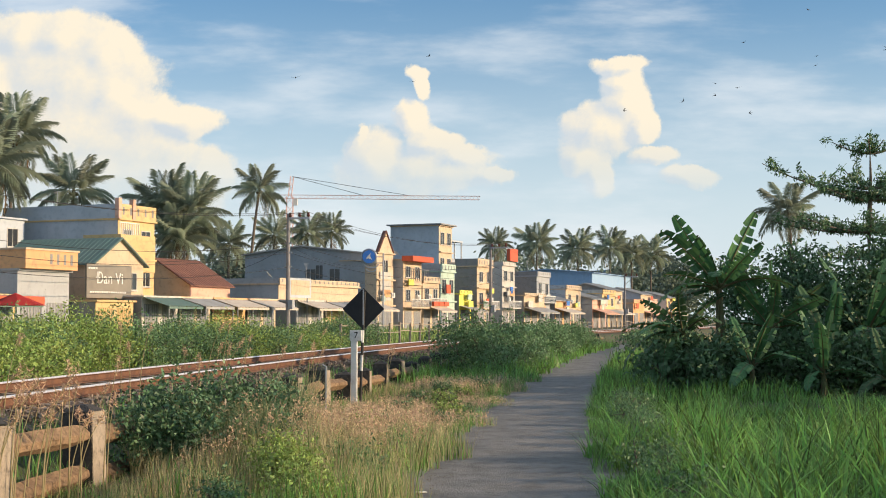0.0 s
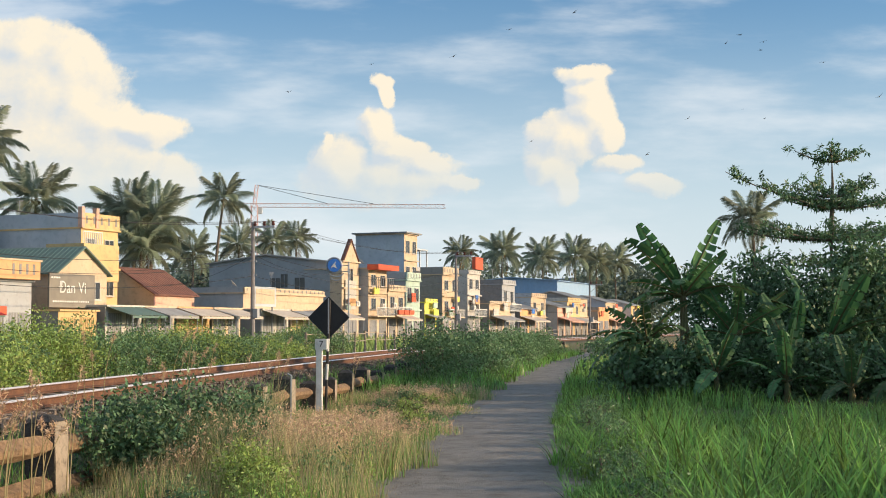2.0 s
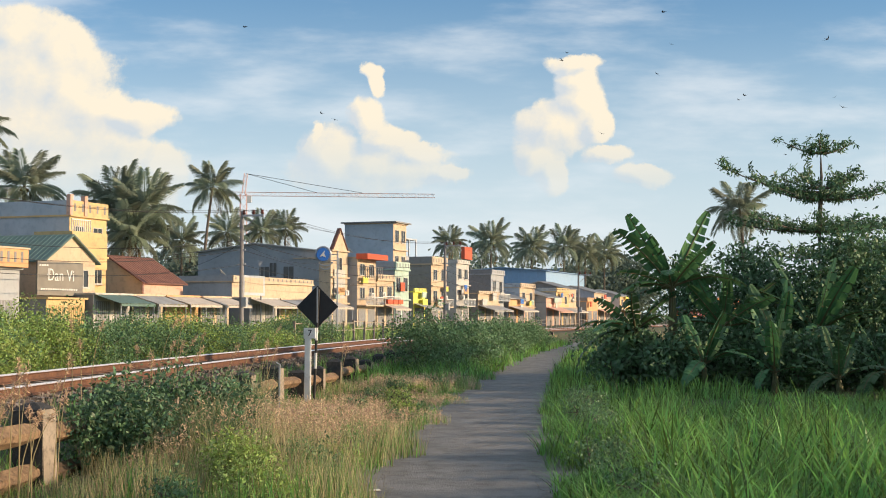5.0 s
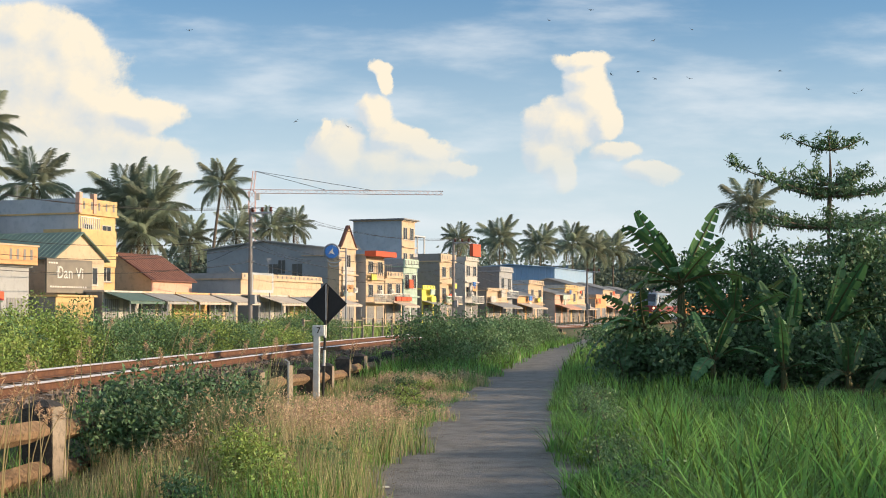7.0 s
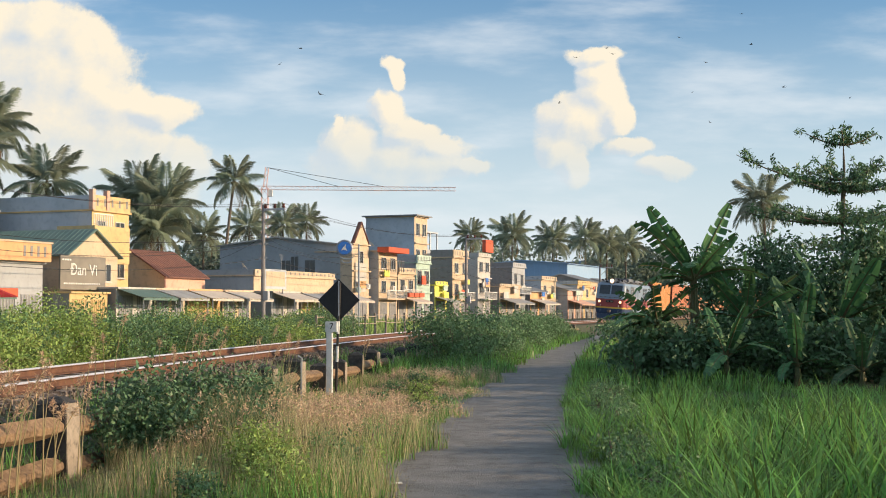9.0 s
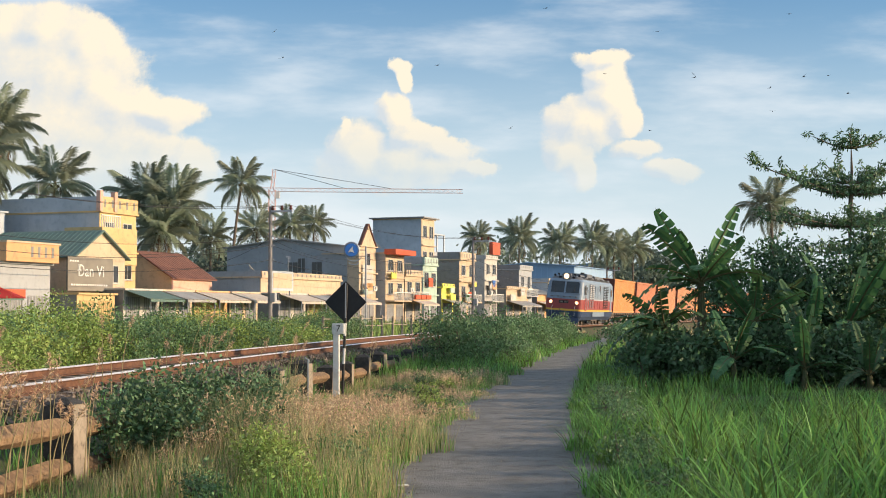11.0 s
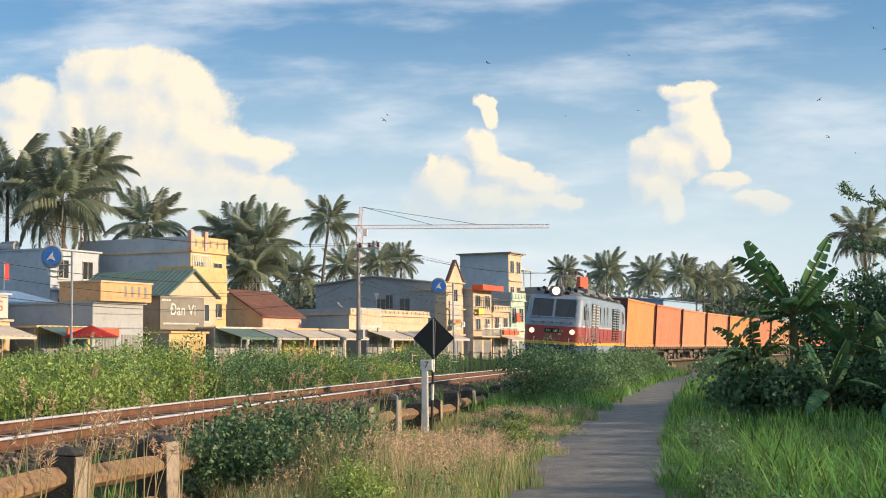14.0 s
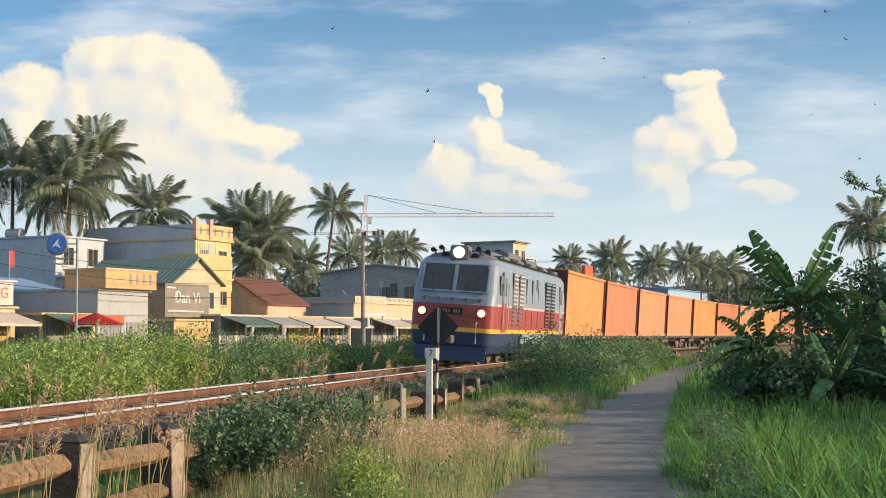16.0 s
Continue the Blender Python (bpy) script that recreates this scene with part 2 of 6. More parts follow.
def boxpart(name, lo, hi, material, parent=None, label="", bevel=0.0, at=None):
    bm = bmesh.new()
    box(bm, lo, hi)
    return part(name, bm, material, parent, label, bevel, at=at)


def thing(name, m, label, category, group=""):
    ob = new(name)
    ob.empty_display_size = 0.1
    ob.matrix_basis = m
    return tagged(ob, label, category, group)


def sheet(name, verts, faces, material, smooth=False):
    me = bpy.data.meshes.new(name)
    me.from_pydata([tuple(map(float, v)) for v in verts], [], faces)
    me.materials.append(material)
    if smooth:
        me.shade_smooth()
    return me


def quads(name, v, material):
    """A mesh of loose quads from an array (n, 4, 3)."""
    n = len(v)
    me = bpy.data.meshes.new(name)
    me.vertices.add(4 * n)
    me.vertices.foreach_set("co", np.ascontiguousarray(v, dtype=np.float32).ravel())
    me.loops.add(4 * n)
    me.loops.foreach_set("vertex_index", np.arange(4 * n, dtype=np.int32))
    me.polygons.add(n)
    me.polygons.foreach_set("loop_start", np.arange(0, 4 * n, 4, dtype=np.int32))
    me.update(calc_edges=True)
    me.validate()
    me.materials.append(material)
    return me


RNG = np.random.default_rng(7)


def blades(name, base, height, width, lean, material, steps=3, wind=(0.0, 0.0)):
    """Grass: each blade a strip that narrows and bends over. base (n, 3), height (n)."""
    n = len(base)
    yaw = RNG.uniform(0, math.tau, n)
    side = np.stack([np.cos(yaw), np.sin(yaw), np.zeros(n)], 1)
    bend = np.stack([-np.sin(yaw), np.cos(yaw), np.zeros(n)], 1) * (lean * RNG.uniform(0.2, 1.0, n) * height)[:, None]
    bend[:, 0] += wind[0] * height
    bend[:, 1] += wind[1] * height
    w = width * RNG.uniform(0.6, 1.3, n)
    rows = []
    for k in range(steps + 1):
        s = k / steps
        c = base + bend * (s * s) + np.stack([np.zeros(n), np.zeros(n), height * (s - 0.25 * lean * s * s)], 1)
        ww = (w * (1 - s ** 1.5) * 0.5 + 0.0004)[:, None]
        rows += [c - side * ww, c + side * ww]
    co = np.stack(rows, 1)
    f = np.array([[2 * k, 2 * k + 1, 2 * k + 3, 2 * k + 2] for k in range(steps)])
    idx = (np.arange(n)[:, None, None] * (2 * steps + 2) + f[None]).reshape(-1)
    me = bpy.data.meshes.new(name)
    me.vertices.add(len(co.reshape(-1, 3)))
    me.vertices.foreach_set("co", co.astype(np.float32).ravel())
    me.loops.add(len(idx))
    me.loops.foreach_set("vertex_index", idx.astype(np.int32))
    me.polygons.add(len(idx) // 4)
    me.polygons.foreach_set("loop_start", np.arange(0, len(idx), 4, dtype=np.int32))
    me.update(calc_edges=True)
    me.materials.append(material)
    return me


def leaves(name, centre, size, material, droop=0.3, aspect=0.45, normals=None):
    """Loose leaves, each a folded diamond of two quads' worth of faces. centre (n, 3)."""
    n = len(centre)
    d = RNG.normal(size=(n, 3))
    if normals is not None:
        d += normals * 1.2
    d[:, 2] -= droop
    d /= np.linalg.norm(d, axis=1)[:, None]
    s = np.cross(d, RNG.normal(size=(n, 3)))
    s /= np.linalg.norm(s, axis=1)[:, None]
    up = np.cross(s, d)
    L = (size * RNG.uniform(0.6, 1.3, n))[:, None]
    tip, mid = centre + d * L, centre + d * L * 0.45 - up * L * 0.06
    v = np.stack([centre, mid - s * L * aspect * 0.5, tip, mid + s * L * aspect * 0.5], 1)
    return quads(name, v, material)


def blob(n, centre, radii, shell=0.55):
    """Points in an uneven blob, denser near its skin."""
    d = RNG.normal(size=(n, 3))
    d /= np.linalg.norm(d, axis=1)[:, None]
    r = (shell + (1 - shell) * RNG.random(n)) ** 1.0
    lump = 1 + 0.22 * np.sin(d[:, 0] * 5 + centre[0] * 3) * np.cos(d[:, 1] * 4 + centre[1]) + 0.15 * np.sin(d[:, 2] * 7 + centre[0])
    return np.asarray(centre) + d * (r * lump)[:, None] * np.asarray(radii), d

# ---- ground, track, path ----
def track_x(y):
    y = np.asarray(y, dtype=float)
    yy = np.clip(y, -60, 300)
    return TRACK[0] + TRACK[1] * yy + TRACK[2] * yy * yy + (y - yy) * (TRACK[1] + 2 * TRACK[2] * yy)


TRACK = (-7.45, 0.0775, 0.00095)
RAIL_Z = 0.70


def heading(y):
    return math.atan(TRACK[1] + 2 * TRACK[2] * min(max(y, -60), 300))


def path_x(y):
    return track_x(y) + 7.0 - 0.010 * np.asarray(y, dtype=float)


def ground_z(x, y):
    rel = np.asarray(x) - track_x(y)
    z = np.interp(rel, [-60, -30, -9, -5, -2.3, -1.5, 1.5, 2.4, 3.6, 60], [0.3, 0.3, 0.3, 0.25, 0.1, 0.44, 0.44, 0.02, 0.0, 0.0])
    return z + 0.04 * np.sin(np.asarray(x) * 1.3 + np.asarray(y) * 0.7) * (np.abs(rel) > 2.6) * (np.abs(rel - 6.9) > 1.8)


def strip(name, ys, left, right, top, material, thick=0.06, smooth=True):
    """A ribbon along the way with thickness."""
    v, f = [], []
    for y in ys:
        l, r = left(y), right(y)
        v += [(l, y, top), (r, y, top), (r, y, top - thick), (l, y, top - thick)]
    for i in range(len(ys) - 1):
        a, b = 4 * i, 4 * i + 4
        for k in range(4):
            f.append((a + k, a + (k + 1) % 4, b + (k + 1) % 4, b + k))
    return sheet(name, v, f, material)


def make_land():
    rel = np.unique(np.concatenate([np.linspace(-12, 14, 80), np.linspace(-60, 60, 41), [-3000, -1500, -700, -300, -150, -90, 90, 150, 300, 700, 1500, 3000]]))
    ys = np.unique(np.concatenate([np.arange(-20, 80, 0.8), np.arange(80, 320, 6), [-3000, -900, -300, -100, -50, 400, 550, 800, 1300, 2200, 4000]]))
    v = []
    for y in ys:
        x = track_x(y) + rel
        z = ground_z(x, y)
        v += list(zip(x, np.full_like(x, y), z))
    n = len(rel)
    f = [(j * n + i, j * n + i + 1, (j + 1) * n + i + 1, (j + 1) * n + i) for j in range(len(ys) - 1) for i in range(n - 1)]
    ground = part("ground", sheet("ground", v, f, M_SOIL, True), M_SOIL)
    tagged(ground, "grassy earth ground with a low railway bank", "ground", kind="structure")
    way = np.arange(-8, 120, 0.5)
    path = part("path", strip("path", way, lambda y: path_x(y) - 1.15 + 0.03 * math.sin(y * 0.9), lambda y: path_x(y) + 1.15 + 0.03 * math.sin(y * 0.6), 0.035, M_PATH), M_PATH)
    tagged(path, "worn grey concrete path beside the railway", "path", kind="structure")


make_land()


def make_track():
    rail_ys = np.concatenate([np.arange(-10, 80, 0.5), np.arange(80, 301, 2.0)])
    prof = [(-0.062, 0.0), (0.062, 0.0), (0.062, 0.012), (0.012, 0.03), (0.010, 0.105), (0.034, 0.115), (0.034, 0.126), (0.018, 0.149),
            (-0.018, 0.149), (-0.034, 0.126), (-0.034, 0.115), (-0.010, 0.105), (-0.012, 0.03), (-0.062, 0.012)]
    for side, up in ((-0.53, 0.032), (0.53, -0.032)):
        v, f = [], []
        for y in rail_ys:
            a = heading(y)
            for px, pz in prof:
                o = side + px
                v.append((float(track_x(y)) + o * math.cos(a), y - o * math.sin(a), RAIL_Z - 0.148 + pz + up))
        n = len(prof)
        for i in range(len(rail_ys) - 1):
            for k in range(n):
                f.append((i * n + k, i * n + (k + 1) % n, (i + 1) * n + (k + 1) % n, (i + 1) * n + k))
        me = sheet("rail", v, f, M_RUST)
        me.materials.append(M_RAILTOP)
        for i, p in enumerate(me.polygons):
            if i % n in (6, 7, 8):
                p.material_index = 1
        tagged(part("rail", me, M_RUST), "rusty steel rail with a polished running head", "rail", "rails", "structure")
    sl = bmesh.new()
    box(sl, (-0.95, -0.11, -0.16), (0.95, 0.11, 0.0))
    sme = finish(sl, "sleeper", 0.012)
    sme.materials.append(M_SLEEPER)
    track = thing("track_bed", pose(0, 0, 0), "concrete sleepers in stony ballast under the rails", "track bed")
    tagged(track, kind="structure")
    for i in range(150):
        y = 4 + i * 0.6
        part("sleeper", sme, M_SLEEPER, track, at=pose(float(track_x(y)), y, RAIL_Z - 0.15, 0, 3.4, -math.degrees(heading(y))))
    n = 42000
    y = 3 + 70 * RNG.random(n) ** 1.3
    rel = RNG.uniform(-1.9, 1.9, n)
    c = np.stack([track_x(y) + rel, y, np.interp(np.abs(rel), [0, 1.4, 1.9], [0.5, 0.47, 0.28])], 1)
    d = RNG.normal(size=(n, 3, 3)) * 0.022
    v = np.stack([c - d[:, 0], c + d[:, 1], c + d[:, 0] + (0, 0, 0.03), c - d[:, 1] + (0, 0, 0.012)], 1)
    ballast = part("ballast", quads("ballast", v, M_BALLAST), M_BALLAST, track)
    tagged(ballast, kind="stuff")


make_track()

# ---- railway fence and signs ----
def fence_x(y):
    return track_x(y) + 2.72


def make_fence():
    fence = thing("fence", pose(0, 0, 0), "old concrete post and beam fence beside the railway, posts black with mould and painted shade", "fence")
    meshes = []
    for k in range(4):
        bm = bmesh.new()
        w, t = 0.16, 0.165
        h = 1.0 + 0.03 * k
        vs = box(bm, (-w, -t, -0.35), (w, t, h - 0.07))
        top = bm.faces.new([bm.verts.new((x, y, h - 0.065)) for x, y in ((-w, -t), (w, -t), (w, t), (-w, t))])
        r = bmesh.ops.extrude_face_region(bm, geom=[top])
        for v in [g for g in r["geom"] if isinstance(g, bmesh.types.BMVert)]:
            v.co.x *= 0.35
            v.co.y *= 0.45
            v.co.z += 0.06
        for v in bm.verts:
            v.co += Vector((random.uniform(-0.008, 0.008), random.uniform(-0.008, 0.008), random.uniform(-0.006, 0.006)))
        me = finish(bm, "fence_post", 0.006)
        me.materials.append(M_MOULD_SHADE)
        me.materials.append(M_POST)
        # +x, towards the sun, stays pale; shade elsewhere is put into the colour
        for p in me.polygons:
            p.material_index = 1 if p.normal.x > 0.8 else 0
        meshes.append(me)
    beams = []
    for k in range(3):
        bm = bmesh.new()
        seg = 7
        rings = []
        for i in range(seg + 1):
            y = -1.06 + 2.12 * i / seg
            s = 0.115 if 0 < i < seg else 0.09
            rings.append([bm.verts.new((a * s + random.uniform(-0.006, 0.006), y, b * s * 0.95 + random.uniform(-0.006, 0.006)))
                          for a, b in ((0, 1.0), (0.9, 0.25), (0.9, -0.3), (0, -1.0), (-0.9, -0.3), (-0.9, 0.25))])
        for a, b in zip(rings, rings[1:]):
            for j in range(6):
                bm.faces.new((a[j], a[(j + 1) % 6], b[(j + 1) % 6], b[j]))
        bm.faces.new(rings[0][::-1])
        bm.faces.new(rings[-1])
        me = finish(bm, "beam", 0.004)
        me.materials.append(M_BEAM)
        beams.append(me)
    y, step = 8.9, 2.3
    i = 0
    while y < 92:
        step = 2.3 if y < 22 else 2.1
        x, a = float(fence_x(y)), math.degrees(heading(y))
        z = float(ground_z(x, y)) - 0.25 - 0.011 * (min(y, 30) - 12)
        lean = random.uniform(-2.5, 2.5)
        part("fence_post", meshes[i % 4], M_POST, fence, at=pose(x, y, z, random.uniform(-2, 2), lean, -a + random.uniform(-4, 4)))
        ym = y + step / 2
        for dz in (0.72, 0.30):
            if i in (5,) and dz > 0.5:
                continue
            part("beam", beams[i % 3], M_BEAM, fence,
                 at=pose(float(fence_x(ym)) + 0.02, ym, z + dz + random.uniform(-0.015, 0.015), random.uniform(-1.2, 1.2), random.uniform(-8, 8), -math.degrees(heading(ym))))
        y += step
        i += 1
    # pale posts with thin rails on the far side of the track
    far = thing("lineside_fence", pose(0, 0, 0), "row of pale concrete posts with thin rails across the track", "fence")
    bm = bmesh.new()
    box(bm, (-0.05, -0.05, -0.3), (0.05, 0.05, 1.0))
    pm = finish(bm, "post", 0.01)
    pm.materials.append(M_POST)
    bm = bmesh.new()
    box(bm, (-0.02, -1.1, -0.02), (0.02, 1.1, 0.02))
    rm = finish(bm, "rail_bar")
    rm.materials.append(M_POST)
    for k in range(62):
        yy = 58 + 2.2 * k
        x = float(track_x(yy)) - 4.6
        z = float(ground_z(x, yy)) + 0.22
        part("post", pm, M_POST, far, at=pose(x, yy, z, 0, random.uniform(-2, 2), -math.degrees(heading(yy))))
        for dz in (0.55, 0.9):
            part("rail_bar", rm, M_POST, far, at=pose(float(track_x(yy + 1.1)) - 4.6, yy + 1.1, z + dz, 0, 0, -math.degrees(heading(yy + 1.1))))


make_fence()


def text_mesh(word, size, depth=0.004):
    c = bpy.data.curves.new("words", "FONT")
    c.body, c.size, c.extrude, c.align_x, c.align_y = word, size, depth, "CENTER", "CENTER"
    ob = bpy.data.objects.new("words", c)
    me = bpy.data.meshes.new_from_object(ob)
    bpy.data.objects.remove(ob)
    me.materials.clear()
    return me


def make_signs():
    y = 26.3
    x = (645 - 784) / 2413 * y
    sign = thing("railway_sign", pose(x - 0.02, y + 0.05, 0), "black diamond railway signboard seen from behind on a banded post", "railway sign")
    bm = bmesh.new()
    s = 0.407
    prism(bm, [(0, -s), (s, 0), (0, s), (-s, 0)], -0.012, 0.012)
    part("board", bm, M_BLACKSIGN, sign, "black diamond board with thin edge", bevel=0.006, at=pose(0, 0, 1.807, 0, 0, -6))
    for i, (z0, z1, m) in enumerate(((-0.2, 0.62, M_BLACKPAINT), (0.62, 0.92, M_WHITEPAINT), (0.92, 1.16, M_BLACKPAINT), (1.16, 1.40, M_WHITEPAINT), (1.40, 2.14, M_BLACKPAINT))):
        bm = bmesh.new()
        tube(bm, [(-0.055 + 0.035 * z0, -0.045, z0), (-0.055 + 0.035 * z1, -0.045, z1)], 0.027, 10)
        part("post_band", bm, m, sign, smooth=False)
    bm = bmesh.new()
    box(bm, (-0.012, -0.075, 1.5), (0.012, -0.05, 2.18))
    part("strap", bm, M_STEEL, sign, "pale steel strap")
    km = thing("kilometre_post", pose((627 - 784) / 2413 * 25.9, 25.9, 0, 0, 0, -7), "white concrete marker post with the number 7", "marker post")
    bm = bmesh.new()
    box(bm, (-0.055, -0.05, -0.2), (0.06, 0.05, 1.24))
    part("post", bm, M_WHITEPAINT, km, bevel=0.012)
    bm = bmesh.new()
    box(bm, (-0.075, -0.055, 1.20), (0.15, 0.055, 1.40))
    part("plate", bm, M_WHITEPAINT, km, bevel=0.008)
    me = text_mesh("7", 0.17)
    me.materials.append(M_BLACKPAINT)
    part("numeral", me, M_BLACKPAINT, km, at=pose(0.045, -0.058, 1.30, 90, 0, 0))
    rod = thing("steel_marker", pose((570 - 784) / 2413 * 21.0, 21.8, 0.1), "short bent galvanised marker rod beside the track", "marker")
    bm = bmesh.new()
    tube(bm, [(0, 0, -0.2), (0, 0, 0.75), (-0.06, 0, 0.78)], 0.018, 8)
    part("rod", bm, M_STEEL, rod)


make_signs()

# ---- train ----
M_NAVY = surface("navy_paint", (0.035, 0.06, 0.13), (0.05, 0.08, 0.15), 1.5, 0.45, bump=0.05, stain=(0.05, 0.05, 0.05))
M_YELLOW = surface("yellow_paint", (0.72, 0.42, 0.05), (0.62, 0.36, 0.05), 2, 0.45, bump=0.05)
M_LOCORED = surface("loco_red", (0.34, 0.06, 0.055), (0.29, 0.055, 0.05), 1.5, 0.4, bump=0.05, stain=(0.15, 0.05, 0.04))
M_LOCOWHITE = surface("loco_white", (0.50, 0.51, 0.52), (0.42, 0.43, 0.45), 2, 0.4, bump=0.05)
M_LOCOBLUE = surface("loco_pale_blue", (0.24, 0.31, 0.39), (0.20, 0.26, 0.34), 1.2, 0.4, bump=0.05, stain=(0.18, 0.2, 0.22))
M_LOCOROOF = surface("loco_roof", (0.12, 0.13, 0.15), (0.19, 0.20, 0.21), 1.5, 0.6, bump=0.1, stain=(0.06, 0.06, 0.06), stain_amount=0.6)
M_RUBBER = surface("black_rubber", (0.015, 0.015, 0.015), (0.025, 0.025, 0.025), 4, 0.7, bump=0.05)
M_UNDER = surface("dusty_running_gear", (0.11, 0.09, 0.08), (0.17, 0.14, 0.12), 3, 0.85, bump=0.3)
M_LAMP = glow("headlamp", (1.0, 0.56, 0.28), 2.2)
M_LAMPTOP = glow("top_lamp", (1.0, 0.66, 0.38), 2.4)
M_BOXES = [surface("container_orange", (0.64, 0.30, 0.10), (0.57, 0.25, 0.085), 0.6, 0.55, bump=0.1, stain=(0.30, 0.13, 0.06), stain_amount=0.4),
           surface("container_red", (0.58, 0.23, 0.12), (0.51, 0.19, 0.10), 0.6, 0.55, bump=0.1, stain=(0.26, 0.10, 0.06), stain_amount=0.4),
           surface("container_faded", (0.58, 0.29, 0.15), (0.52, 0.25, 0.13), 0.6, 0.55, bump=0.1, stain=(0.30, 0.16, 0.10), stain_amount=0.4)]
M_DARKRED = surface("container_end", (0.16, 0.05, 0.035), (0.12, 0.04, 0.03), 1.0, 0.6, bump=0.1)


def make_wheelset():
    bm = bmesh.new()
    for yy in (-0.53, 0.53):
        tube(bm, [(0, yy - 0.06, 0), (0, yy + 0.06, 0)], 0.46, 20)
        tube(bm, [(0, yy + (0.06 if yy > 0 else -0.10), 0), (0, yy + (0.10 if yy > 0 else -0.06), 0)], 0.14, 10)
    tube(bm, [(0, -0.5, 0), (0, 0.5, 0)], 0.08, 8)
    me = finish(bm, "wheelset")
    me.materials.append(M_UNDER)
    return me


WHEELS = make_wheelset()


def add_bogie(parent, x, axles, spread):
    bm = bmesh.new()
    half = spread * (axles - 1) / 2
    for yy in (-0.80, 0.80):
        prism(bm, [(-half - 0.35, 0.62), (-half, 0.42), (-half + 0.3, 0.62), (0, 0.50), (half - 0.3, 0.62), (half, 0.42), (half + 0.35, 0.62), (half + 0.35, 0.78), (-half - 0.35, 0.78)], yy - 0.06, yy + 0.06)
    box(bm, (-0.3, -0.85, 0.55), (0.3, 0.85, 0.85))
    b = part("bogie", bm, M_UNDER, parent, at=pose(x, 0, 0))
    for i in range(axles):
        part("wheelset", WHEELS, M_UNDER, b, at=pose(-half + i * spread, 0, 0.46))


LOCO_LEN = 16.0


def make_loco():
    loco = thing("locomotive", pose(0, 0, 0), "blue-grey, red and navy diesel locomotive with lit headlamps", "locomotive")
    # plan outlines stacked by height: height, half width, set-back of the front, corner radius
    LEVELS = [(0.42, 1.12, 0.22, 0.30), (0.70, 1.32, 0.08, 0.34), (1.10, 1.40, 0.0, 0.36), (1.24, 1.40, 0.0, 0.36), (1.98, 1.40, 0.03, 0.36), (2.06, 1.40, 0.05, 0.36),
              (2.30, 1.40, 0.12, 0.34), (3.30, 1.34, 0.50, 0.34), (3.48, 1.22, 0.62, 0.36), (3.64, 0.98, 0.85, 0.36), (3.74, 0.60, 1.1, 0.36)]
    rings = []
    bm = bmesh.new()
    mats = [M_NAVY, M_YELLOW, M_LOCORED, M_LOCOWHITE, M_LOCOBLUE, M_LOCOROOF]
    band = [0, 0, 1, 2, 3, 4, 4, 4, 5, 5]
    for z, hw, back, r in LEVELS:
        ring = []
        for k in range(8):
            a = -math.pi / 2 + (math.pi / 2) * k / 7
            ring.append((-back - r + r * math.cos(a), -hw + r + r * math.sin(a)))
        ring = [(x, y) for x, y in ring]
        right = [(-back - r + r * math.cos(a), hw - r + r * math.sin(a)) for a in [(math.pi / 2) * k / 7 for k in range(8)]]
        bow = [(-back + 0.05 * (1 - t * t), t * (hw - r)) for t in (-0.6, -0.2, 0.2, 0.6)]
        tail = [(-LOCO_LEN + back * 0.6 + 0.25, hw), (-LOCO_LEN + back * 0.6, hw - 0.25), (-LOCO_LEN + back * 0.6, -hw + 0.25), (-LOCO_LEN + back * 0.6 + 0.25, -hw)]
        rings.append([bm.verts.new((x, y, z)) for x, y in ring + bow + right + tail])
    for i, (a, b) in enumerate(zip(rings, rings[1:])):
        n = len(a)
        for k in range(n):
            f = bm.faces.new((a[k], a[(k + 1) % n], b[(k + 1) % n], b[k]))
            mi = band[i]
            f.material_index = 4 if mi == 3 and k < 19 else mi
    for ring, mi in ((rings[0], 0), (rings[-1], 5)):
        f = bm.faces.new(ring)
        f.material_index = mi
    me = finish(bm, "body")
    for m in mats:
        me.materials.append(m)
    part("body", me, M_NAVY, loco, "painted shell banded navy, yellow, red and pale blue")

    def front(z):
        return float(np.interp(z, [l[0] for l in LEVELS], [-l[2] for l in LEVELS])) + 0.05

    slope = math.degrees(math.atan2(0.38, 1.06))
    for side in (-1, 1):
        bm = bmesh.new()
        prism(bm, [(-0.50, -0.44), (0.50, -0.44), (0.52, 0.34), (0.42, 0.46), (-0.50, 0.46)] if side > 0 else [(-0.50, -0.44), (0.50, -0.44), (0.50, 0.46), (-0.42, 0.46), (-0.52, 0.34)], -0.015, 0.015)
        w = part("windscreen", bm, M_WINDSCREEN, loco, "dark windscreen pane", bevel=0.01, at=pose(front(2.84) + 0.015, side * 0.56, 2.84, 0, 0, 0) @ pose(0, 0, 0, 0, -slope, 0) @ pose(0, 0, 0, 0, 0, 90))
        bm = bmesh.new()
        for lo, hi in (((-0.56, -0.025, -0.50), (0.56, 0.025, -0.44)), ((-0.56, -0.025, 0.46), (0.56, 0.025, 0.51)), ((-0.56, -0.025, -0.44), (-0.50, 0.025, 0.46)), ((0.50, -0.025, -0.44), (0.56, 0.025, 0.46))):
            box(bm, lo, hi)
        part("frame", bm, M_LOCOBLUE, w, "pale blue window frame", bevel=0.008)
        bm = bmesh.new()
        tube(bm, [(0.1 * side, -0.05, -0.5), (0.22 * side, -0.05, 0.05)], 0.012, 6)
        part("wiper", bm, M_RUBBER, w)
        lamp = new("headlamp")
        lamp.empty_display_size = 0.1
